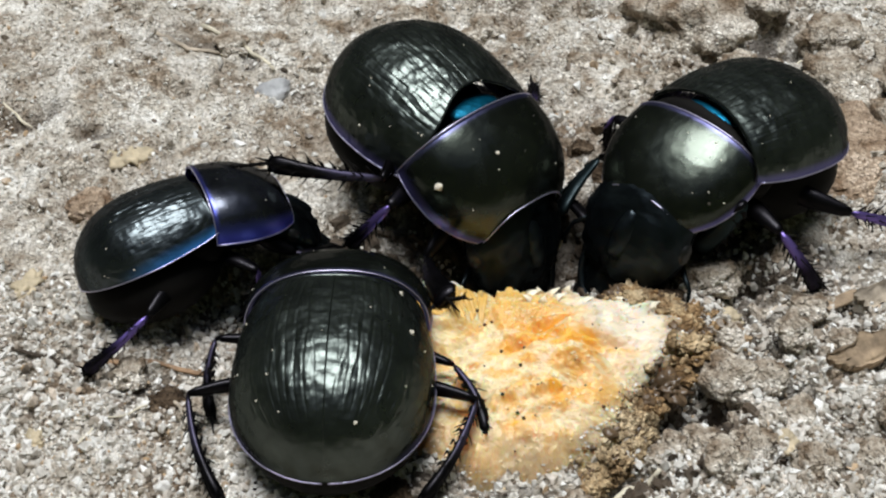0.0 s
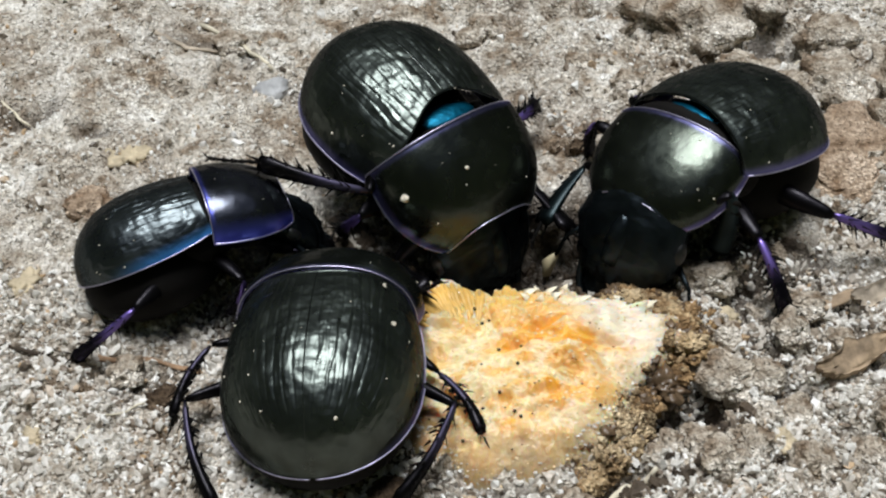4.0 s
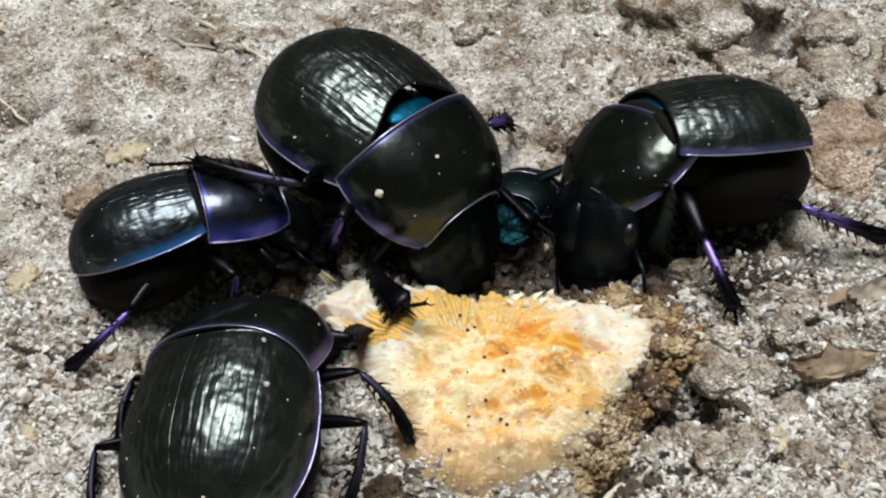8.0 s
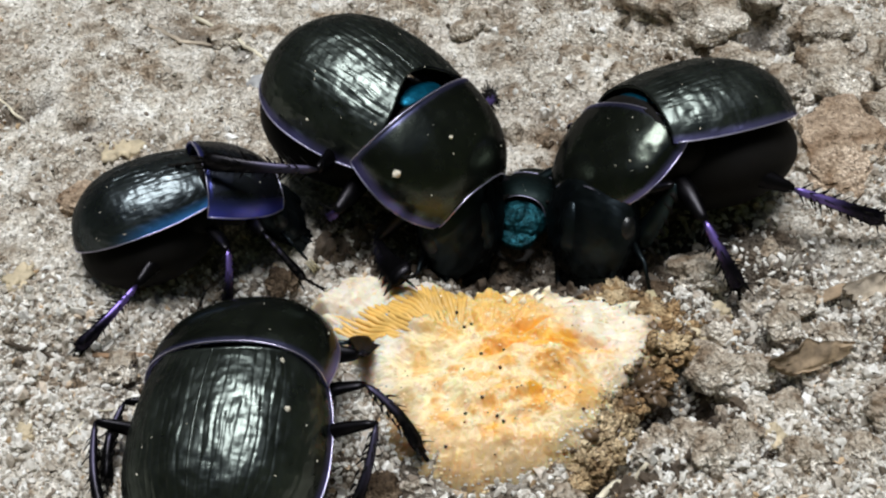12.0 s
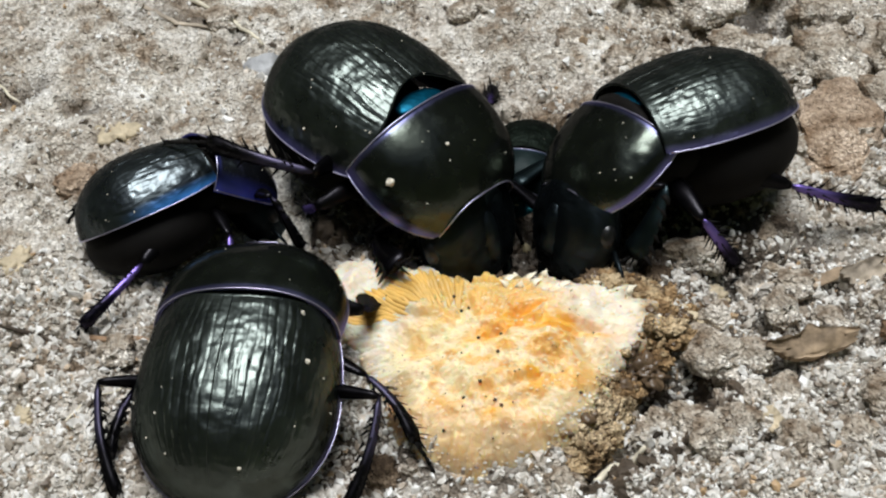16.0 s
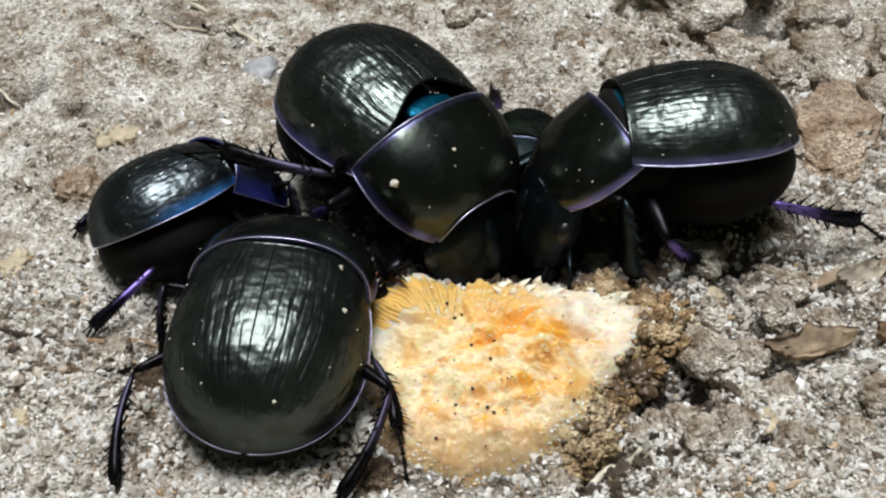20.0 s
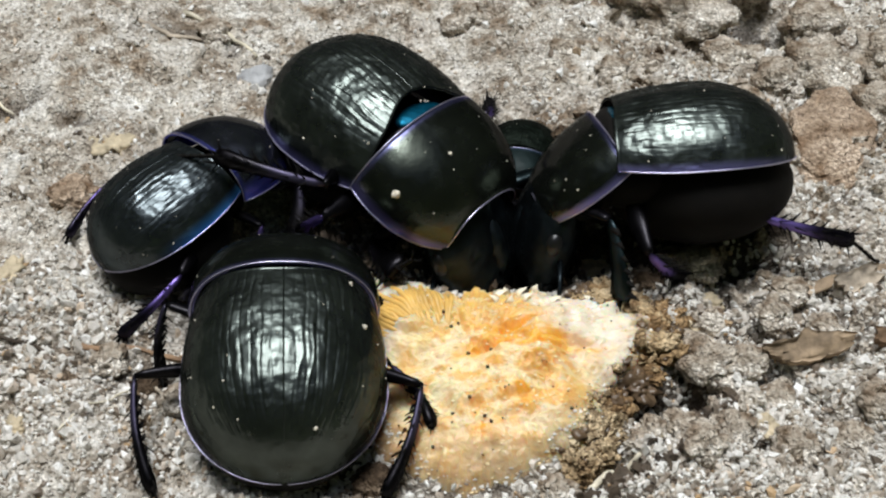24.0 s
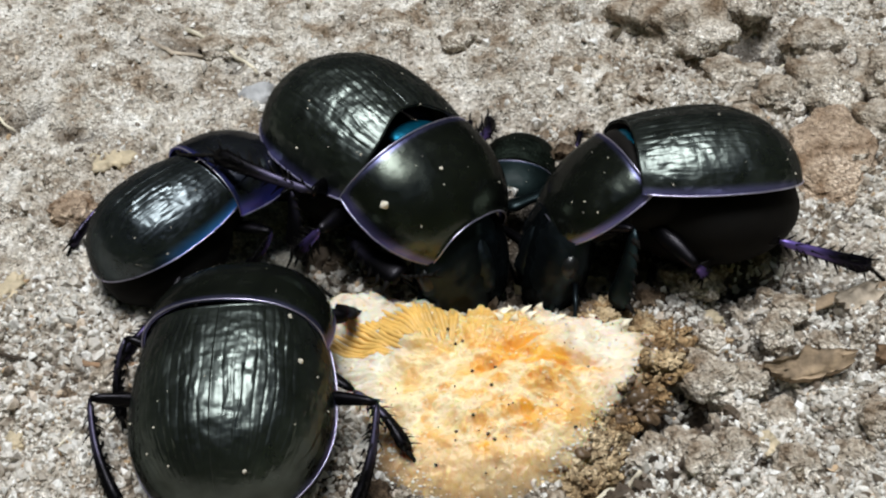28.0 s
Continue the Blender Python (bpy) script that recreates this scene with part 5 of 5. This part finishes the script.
ROWS["C"] = [
    (0, -11.80, -2.68, 1.13, -65.6, 11.1, -20.7, -1.7, -19.6),
    (0.5, -12.00, -2.08, 1.12, -66.6, 11.6, -21.4, -1.2, -19.5),
    (1, -12.04, -1.98, 1.10, -67.6, 12.1, -22.2, -0.7, -19.2),
    (1.5, -12.12, -2.19, 1.08, -68.8, 12.5, -22.8, -0.2, -19.1),
    (2, -11.66, -2.18, 1.07, -69.7, 13.0, -23.6, 0.4, -18.9),
    (2.5, -11.73, -2.12, 1.04, -70.7, 13.5, -24.3, 0.8, -18.8),
    (3, -11.81, -2.44, 1.03, -72.0, 14.0, -25.0, 1.2, -18.6),
    (3.5, -11.67, -2.81, 1.03, -72.6, 13.9, -23.8, 1.5, -18.4),
    (5.5, -11.84, -2.33, 1.03, -75.0, 13.7, -19.3, 2.5, -17.3),
    (6, -11.82, -2.54, 1.01, -77.5, 13.9, -21.1, 2.3, -18.1),
    (6.5, -12.26, -2.81, 1.01, -79.0, 14.3, -19.9, 2.3, -18.4),
    (7, -12.02, -2.73, 1.01, -80.2, 14.6, -18.7, 2.4, -18.5),
    (7.5, -12.06, -2.65, 1.02, -78.8, 13.3, -18.9, 3.4, -18.3),
    (8, -11.90, -2.39, 1.03, -77.2, 12.2, -19.0, 4.6, -18.0),
    (8.5, -11.80, -2.06, 1.00, -77.0, 12.1, -19.0, 3.6, -18.3),
    (9, -12.16, -1.82, 0.97, -76.9, 12.0, -19.1, 2.6, -18.5),
    (9.5, -11.92, -2.54, 0.94, -77.0, 11.9, -19.1, 1.7, -18.7),
    (10, -11.80, -2.46, 0.90, -76.7, 11.9, -19.2, 0.7, -18.8),
    (10.5, -11.71, -2.53, 0.87, -76.6, 11.9, -19.2, -0.2, -19.0),
    (11, -11.49, -2.15, 0.83, -76.4, 11.7, -19.3, -1.2, -19.2),
    (11.5, -11.81, -1.21, 0.75, -73.4, 10.7, -20.3, 0.2, -22.4),
    (12, -12.05, -0.55, 0.65, -70.7, 9.5, -21.2, 1.5, -25.6),
    (12.5, -12.42, 0.34, 0.56, -67.8, 8.5, -22.2, 2.7, -28.9),
    (14.5, -12.33, -1.03, 0.18, -58.4, 3.9, -25.7, 6.2, -41.9),
    (15, -12.39, -0.00, 0.08, -54.7, 2.8, -26.8, 9.0, -45.0),
    (15.5, -12.10, -0.09, 0.14, -58.7, 4.6, -28.5, 7.6, -42.0),
    (16, -11.83, -0.46, 0.20, -62.2, 6.4, -30.2, 7.1, -39.0),
    (16.5, -11.67, -0.87, 0.26, -63.3, 7.2, -31.0, 6.5, -37.0),
    (17, -11.47, -1.42, 0.32, -64.8, 8.1, -31.7, 6.1, -34.9),
    (17.5, -11.27, -1.68, 0.34, -63.5, 7.0, -31.2, 5.3, -35.9),
    (18, -11.30, -1.97, 0.36, -62.0, 6.0, -30.6, 5.2, -36.6),
    (18.5, -11.27, -1.57, 0.38, -59.6, 5.0, -30.3, 6.5, -37.2),
    (19, -11.11, -1.59, 0.41, -57.8, 4.1, -29.9, 7.0, -37.9),
    (19.5, -11.27, -1.33, 0.43, -56.1, 3.1, -29.4, 6.6, -38.7),
    (20, -11.06, -0.84, 0.45, -53.9, 2.1, -29.0, 7.3, -39.4),
    (20.5, -11.06, -1.84, 0.48, -54.0, 3.0, -26.8, 4.9, -36.4),
    (21, -11.00, -1.85, 0.50, -53.1, 4.1, -24.7, 3.8, -33.3),
    (21.5, -10.92, -1.59, 0.53, -52.4, 5.1, -22.6, 1.7, -30.5),
    (23.5, -11.23, -0.30, 0.63, -47.1, 9.4, -14.5, 2.9, -16.8),
    (24, -11.10, -0.23, 0.66, -46.1, 10.5, -12.4, 2.3, -13.6),
    (24.5, -11.06, -0.02, 0.68, -45.8, 11.3, -12.2, 1.4, -12.3),
    (25, -11.08, -0.14, 0.70, -45.9, 12.0, -11.9, 0.4, -11.0),
    (25.5, -11.01, -0.42, 0.68, -45.9, 11.9, -12.3, 0.6, -10.9),
    (26, -10.98, -0.35, 0.68, -45.9, 11.7, -12.6, 0.9, -10.6),
    (26.5, -10.89, -0.26, 0.67, -45.7, 11.4, -13.0, 1.0, -10.4),
    (27, -11.06, -0.28, 0.66, -45.7, 11.3, -13.2, 1.2, -10.2),
    (27.5, -10.91, -0.55, 0.65, -47.7, 10.7, -14.0, 0.6, -10.5),
    (28, -11.15, -0.04, 0.64, -49.3, 10.2, -14.7, 0.0, -10.9),
]
ROWS["D"] = [
    (0, -4.68, -9.59, 0.38, -0.4, 3.3, 0.7, 1.3, -24.4),
    (0.5, -3.97, -9.52, 0.36, 2.2, 4.4, 0.5, 0.9, -24.3),
    (1, -4.28, -9.44, 0.35, 7.2, 5.4, -0.1, 0.6, -24.2),
    (1.5, -4.25, -9.78, 0.31, 12.8, 3.8, 0.6, 0.3, -24.1),
    (2, -5.32, -9.38, 0.30, 8.9, 5.9, -0.5, -0.0, -24.1),
    (2.5, -4.26, -10.00, 0.27, -2.3, 5.3, -0.1, -0.4, -24.0),
    (3, -4.68, -9.83, 0.24, -2.3, 5.2, 0.1, -0.7, -23.9),
    (3.5, -4.69, -9.52, 0.21, -1.4, 5.2, -3.5, -1.1, -25.6),
    (5.5, -6.17, -8.59, 0.07, -11.7, 3.9, -17.1, -2.9, -32.3),
    (6, -7.93, -10.15, -0.13, -17.4, 6.9, -25.3, -3.8, -27.3),
    (6.5, -7.95, -10.71, -0.17, -14.5, 10.0, -23.9, -3.3, -27.1),
    (7, -7.28, -12.07, -0.23, -11.3, 13.1, -22.4, -2.7, -26.9),
    (7.5, -7.17, -11.84, -0.24, -10.1, 12.7, -22.1, -2.5, -28.3),
    (8, -7.78, -11.86, -0.26, -8.4, 12.0, -22.5, -2.3, -29.7),
    (8.5, -7.30, -11.56, -0.24, -7.1, 12.9, -20.4, -1.9, -29.0),
    (9, -7.14, -12.75, -0.23, -8.8, 13.5, -18.7, -1.4, -28.3),
    (9.5, -7.00, -12.96, -0.21, -10.5, 14.0, -17.1, -0.9, -27.5),
    (10, -7.18, -12.87, -0.20, -9.1, 14.4, -16.0, -0.4, -26.8),
    (10.5, -7.31, -12.85, -0.18, -9.1, 14.7, -14.9, 0.1, -26.0),
    (11, -7.45, -12.80, -0.17, -8.2, 15.2, -13.6, 0.6, -25.3),
    (11.5, -7.46, -12.77, -0.15, -8.5, 15.3, -13.2, 0.6, -25.1),
    (12, -7.61, -12.68, -0.12, -7.3, 15.5, -12.9, 0.7, -24.8),
    (12.5, -7.56, -12.82, -0.10, -7.4, 15.8, -12.3, 0.8, -24.6),
    (14.5, -7.61, -12.68, 0.01, -7.5, 16.9, -10.1, 1.1, -23.7),
    (15, -7.65, -12.35, 0.04, -7.8, 17.3, -9.4, 1.2, -23.5),
    (15.5, -7.57, -11.82, 0.08, 1.0, 16.3, -6.1, 1.7, -23.8),
    (16, -7.68, -10.72, 0.24, -6.6, 17.5, -3.7, 2.3, -24.1),
    (16.5, -7.38, -9.33, 0.41, -10.0, 15.5, 0.0, 2.3, -24.6),
    (17, -6.41, -8.82, 0.55, -12.5, 12.9, 4.1, 2.3, -25.0),
    (17.5, -6.49, -8.62, 0.55, -8.8, 11.7, 4.0, 2.2, -25.7),
    (18, -6.84, -8.71, 0.56, -4.2, 11.6, 3.2, 2.1, -26.4),
    (18.5, -6.45, -8.61, 0.56, -6.4, 10.7, 3.2, 2.0, -27.1),
    (19, -6.06, -8.57, 0.56, -6.2, 9.7, 3.4, 1.9, -27.8),
    (19.5, -6.04, -8.28, 0.57, -7.0, 9.4, 3.1, 1.9, -28.5),
    (20, -6.68, -8.59, 0.58, -6.4, 9.7, 2.1, 1.8, -29.2),
    (20.5, -5.98, -8.19, 0.59, -11.1, 10.0, 2.8, 1.4, -29.0),
    (21, -5.57, -8.70, 0.57, -13.3, 9.7, 3.6, 1.0, -28.8),
    (21.5, -5.56, -8.44, 0.58, -14.3, 10.4, 4.0, 0.7, -28.6),
    (23.5, -5.43, -9.42, 0.54, 4.7, 9.6, 4.5, -0.8, -27.7),
    (24, -6.19, -9.58, 0.55, 4.7, 11.6, 3.8, -1.1, -27.4),
    (24.5, -6.83, -9.76, 0.51, 5.1, 13.5, 1.5, -1.7, -27.8),
    (25, -6.83, -9.75, 0.45, 3.9, 14.3, -0.2, -2.3, -28.2),
    (25.5, -6.64, -9.83, 0.42, 2.7, 13.9, -1.2, -2.5, -28.0),
    (26, -6.82, -9.80, 0.40, 1.8, 14.5, -2.6, -2.7, -27.9),
    (26.5, -7.26, -9.64, 0.38, 0.7, 14.5, -3.8, -3.0, -27.7),
    (27, -7.49, -9.66, 0.36, -0.2, 14.6, -5.1, -3.2, -27.6),
    (27.5, -7.42, -9.88, 0.33, -0.6, 14.1, -5.6, -3.5, -26.9),
    (28, -7.80, -10.27, 0.31, -0.1, 14.4, -6.7, -3.8, -26.3),
]
ROWS["E"] = [
    (0, 6.10, 4.04, -6.5, 163, 40, 0, 0, -20),
    (5.3, 6.10, 4.04, -6.5, 163, 40, 0, 0, -20),
    (6, 6.10, 4.04, -2.3, 163, 40, 0, 0, -20),
    (6.5, 5.82, 4.79, -2.3, 163, 40, 0, 0, -20),
    (7, 4.70, 3.56, -2.3, 163, 40, 0, 0, -20),
    (8, 4.57, 4.39, -2.3, 163, 40, 0, 0, -20),
    (9, 4.52, 4.73, -2.3, 163, 40, 0, 0, -20),
    (10, 4.56, 4.24, -2.3, 163, 40, 0, 0, -20),
    (11, 4.85, 4.15, -2.3, 163, 40, 0, 0, -20),
    (12.5, 5.16, 3.97, -2.3, 163, 40, 0, 0, -20),
    (14.5, 5.11, 6.98, -2.2, 170, 10, 0, 0, -24),
    (15, 5.19, 7.33, -2.2, 170, 10, 0, 0, -24),
    (16, 5.16, 5.85, -2.2, 170, 10, 0, 0, -24),
    (17, 5.25, 6.71, -2.2, 170, 10, 0, 0, -24),
    (18, 5.22, 6.94, -2.2, 170, 10, 0, 0, -24),
    (20, 5.18, 7.18, -2.2, 170, 10, 0, 0, -24),
    (21.5, 5.08, 7.00, -2.2, 170, 10, 0, 0, -24),
    (24, 5.18, 6.80, -2.2, 170, 10, 0, 0, -24),
    (26, 5.09, 6.78, -2.2, 170, 10, 0, 0, -24),
    (28, 5.04, 7.16, -2.2, 170, 10, 0, 0, -24),
]
SIZES = {"A": 0.960, "B": 0.930, "C": 0.703, "D": 0.877, "E": 0.45}
# feet that stay on the ground: height, then seconds and place
FEET = {
    ("A", "hind", 1): (5.9, (0, -8.2, -0.5), (3, -8.7, -0.2), (5.5, -8.5, -0.9), (6, -10.3, 0.5), (7, -11.4, -1.3), (8, -11.4, -0.7), (11, -10.8, -0.9), (15, -10.6, -0.3), (17, -10.3, -1.0), (20, -9.6, -1.1), (24, -9.7, -1.0), (27, -9.8, -0.2), (28, -9.9, 0.3)),
    ("A", "mid", 1): (0.9, (0, -4.6, -0.7), (3, -4.8, 0.2), (5.5, -5.2, 0.6), (7, -5.4, -2.3), (11, -4.9, 1.6), (17, -6.3, 0.2), (20, -5.6, 0), (24, -6.2, -0.7), (27, -5.7, -1), (28, -6.2, -1.2)),
    ("A", "front", 1): (2.2, (0, 0.2, -5.9), (3, -0.7, -5.1), (7, -0.8, -7), (8, -1.5, -6.5), (11, -1.3, -4.8), (17, -1.6, -5.2), (20, -1.5, -5.4), (28, -1.1, -4.2)),
    ("A", "mid", -1): (1.2, (0, 6.7, 16), (3, 7.2, 10.9), (6, 4.1, 14.3), (8, 3.9, 8.9), (11, 3.1, 11.3), (17, 3.6, 9.8), (28, 3.6, 9.6)),
    ("B", "hind", -1): (0.4, (0, 24.4, 1.3), (3, 23.8, 0), (8, 23.2, -0.1), (11, 24.3, 0.5), (17, 24.6, 0.3), (20, 24.4, -0.9), (24, 23.9, -2.1), (27, 23.1, -1.1), (28, 23.6, -2.3)),
    ("B", "mid", -1): (0.4, (0, 18.1, -3.3), (3, 16.1, -4.8), (7, 17.1, -4.8), (8, 14.4, -6.1), (11, 14.3, -4.4), (15, 16.3, -1.4), (17, 13.5, -4.9), (20, 13.1, -2.7), (24, 12.4, -3.5), (27, 13.6, -2.1), (28, 13.6, -1.9)),
    ("B", "front", -1): (1.2, (0, 12.4, -1.3), (6, 14.2, -1.8), (8, 10.5, -1.5), (11, 10, -1.3), (15, 10, -1.5), (17, 9.4, -5.3), (20, 9.7, -4.7), (24, 9.2, -5.9), (27, 9.8, -4.9), (28, 9, -5.1)),
    ("C", "hind", 1): (0.3, (0, -16.2, -8.7), (3, -16.7, -7.9), (8, -16.8, -8.8), (11, -16.7, -8.4), (17, -16.5, -8.1), (20, -15.8, -7.6), (24, -14, -7.3), (27, -14.2, -8.2), (28, -14, -7.8)),
    ("C", "mid", 1): (0.4, (0, -9.3, -4.6), (3, -10, -5.1), (8, -10.1, -4.7), (11, -9.9, -5), (17, -9.6, -5.3), (28, -8.8, -1.4)),
    ("C", "front", 1): (1.0, (0, -5.1, -1.1), (3, -5.2, -0.5), (8, -6.5, -1.7), (11, -6.2, -3.9), (17, -6.3, -2.4), (28, -6.5, -0.8)),
    ("D", "mid", 1): (1.0, (0, 1.9, -12.9), (3, 1.7, -14.4), (5.5, 1.8, -10.9), (7, -0.6, -13.9), (8, -1.1, -13.1), (11, -0.5, -13.8), (16, -0.6, -14.4), (17, -0.3, -13.9), (20, -0.9, -14.3), (24, 0.7, -13.7), (27, -0.2, -14.2), (28, -0.6, -13.7)),
    ("D", "hind", 1): (0.2, (0, -0.9, -15.8), (3, -0.9, -16.1), (5.5, -4.4, -16.1), (8, -4.1, -17.9), (11, -3.8, -18.1), (16, -3.4, -17.5), (17, -3.9, -17.1), (20, -3.5, -16.6), (24, -1.6, -16.3), (27, -2.7, -16.2), (28, -3, -16.6)),
    ("D", "hind", -1): (0.3, (0, -9.1, -15.9), (3, -9, -16.1), (5.5, -9.7, -16.5), (8, -13.2, -18.6), (11, -13, -18.1), (16, -12.7, -16.8), (17, -12.9, -16.3), (20, -12.8, -16.1), (24, -11.1, -16.1), (27, -11.9, -16.2), (28, -12.4, -16.1)),
    ("D", "mid", -1): (0.4, (0, -10.1, -11.5), (3, -11.8, -12), (5.5, -11.2, -10.8), (7, -13.3, -12.8), (11, -13.5, -15.4), (16, -13.4, -14.9), (17, -11.6, -9.6), (20, -11.6, -9.4), (24, -11.6, -10), (27, -12.6, -11.2), (28, -13.2, -11.3)),
}
BEETLES = {
    "A": beetle("glossy black-green dung beetle with a teal shield, gnawing the mushroom", SIZES["A"], SHELL, PRON, HEADM, True,
                (("P", 0.39, 1.09, 0.22), ("P", 0.46, 0.23, 0.10), ("E", -1.7, 1.28, 0.08), ("E", 1.6, 0.9, 0.07)), None, 1.25, form=FORMS["A"]),
    "B": beetle("glossy black-green dung beetle with violet rims, braced on spiny legs", SIZES["B"], SHELL, PRON, HEADM, True, (), None, 0.3, form=FORMS["B"]),
    "C": beetle("small blue-black dung beetle with violet pronotum edges", SIZES["C"], SHELL_BLUE, PRON_BLUE, HEADM, False, form=FORMS["C"]),
    "D": beetle("broad glossy black dung beetle with finely striped wing cases", SIZES["D"], SHELL, PRON, HEADM, False,
                (("E", 1.48, 0.77, 0.12), ("E", -1.01, 0.85, 0.13), ("E", -6.28, 0.40, 0.09)), LEG_BLACK, form=FORMS["D"]),
    "E": beetle("small teal-headed dung beetle wedged between two larger ones", SIZES["E"], SHELL_DULL, PRON_DULL, TEAL_HEAD, False, form=FORMS["E"]),
}


# ---- what moves ----
def bone(a, b, out):
    """Pose whose y runs from a to b, with z leaning to out."""
    y = (Vector(b) - Vector(a)).normalized()
    x = y.cross(Vector(out)).normalized()
    z = x.cross(y)
    m = Matrix((x, y, z)).transposed().to_4x4()
    m.translation = Vector(a) * U
    return m


def leg_poses(kind, side, sc, foot, splayed=False):
    """Two-bone leg from its hip to the foot, knee up and outward (working units in the beetle's space)."""
    l1, l2 = LEG_SIZE[kind][0] * sc, LEG_SIZE[kind][1] * sc
    h = Vector(HIP[kind]) * sc
    h.x *= side
    d = foot - h
    n = max(min(d.length, 0.985 * (l1 + l2)), 1.15 * abs(l2 - l1) + 0.3)
    way = d.normalized()
    up = {"front": Vector((0.8 * side, -0.55, 0.15)) if splayed else Vector((0.8 * side, 0.2, -0.45)), "mid": Vector((0.6 * side, 0.4, 0.45)), "hind": Vector((0.5 * side, 0.7, 0.35))}[kind]
    up = (up - way * up.dot(way)).normalized()
    k = (l1 * l1 - l2 * l2 + n * n) / (2 * n)
    knee = h + way * k + up * math.sqrt(max(l1 * l1 - k * k, 0.0))
    end = h + way * n
    return bone(h, knee, up), bone(knee, end, up)


def along(track, t):
    z, rows = track[0], track[1:]
    ts = [r[0] for r in rows]
    return Vector((float(np.interp(t, ts, [r[1] for r in rows])), float(np.interp(t, ts, [r[2] for r in rows])), z))


def motions():
    for key, (root, pron, legs) in BEETLES.items():
        sc, rows = SIZES[key], ROWS[key]
        body = [(t, pose(x * U, y * U, z * U, rx, ry, rz)) for t, x, y, z, rz, rx, ry, pz, pxx in rows]
        walk(root, body)
        n = np.array(FORMS[key]["neck"]) * sc * U
        walk(pron, [(r[0], pose(*n, r[8], FORMS[key].get("twist", 0), r[7])) for r in rows])
        for (kind, side), (fem, tib) in legs.items():
            rest = Vector(REST[kind]) * sc
            rest.x *= side
            fr, tr = [], []
            for (t, m) in body:
                if (key, kind, side) in FEET:
                    w = along(FEET[key, kind, side], t) * U
                    foot = (m.inverted() @ w) / U
                else:
                    foot = rest.copy()
                    w = m @ (rest * U)
                    w.z = 0.25 * U
                    foot = (m.inverted() @ w) / U
                a, b = leg_poses(kind, side, sc, foot, key == "B")
                fr.append((t, a))
                tr.append((t, b))
            walk(fem, fr)
            walk(tib, tr)
    cx, cy, cz = 2.9, -8.7, 0.0
    walk(mushroom, [(t, pose((cx + a) * U, (cy + b) * U, cz * U, 4, 0, w)) for t, a, b, w in (
        (0.0, 0, 0, 0), (5.5, 0, 0, 0), (6.0, 0, -0.2, 0), (7.0, -0.3, -0.45, 0.5), (8.0, -0.45, -0.5, 0.8), (12.5, -0.42, -0.5, 0.8), (17.5, -0.5, -0.6, 1.0),
        (19.5, -0.6, -0.8, 1.0), (23.5, -0.65, -1.0, 1.0), (28.0, -0.5, -1.05, 0.5))])
    h = (float(ground_height(17.5, -8.2)) + 0.75) * U
    walk(chip, [(t, pose(x * U, y * U, h, rx, ry, rz)) for t, x, y, rx, ry, rz in (
        (0.0, 19.6, -7.4, 4, -6, 20), (5.5, 18.6, -8.0, 10, -4, 28), (7.0, 18.2, -8.2, 12, -4, 30), (8.0, 18.0, -8.4, 16, 4, 10), (11.0, 17.2, -8.2, 28, 4, 18),
        (15.0, 17.4, -8.4, 18, -4, 8), (20.0, 17.6, -8.2, 16, -4, 6), (28.0, 17.6, -8.2, 16, -4, 6))])


motions()
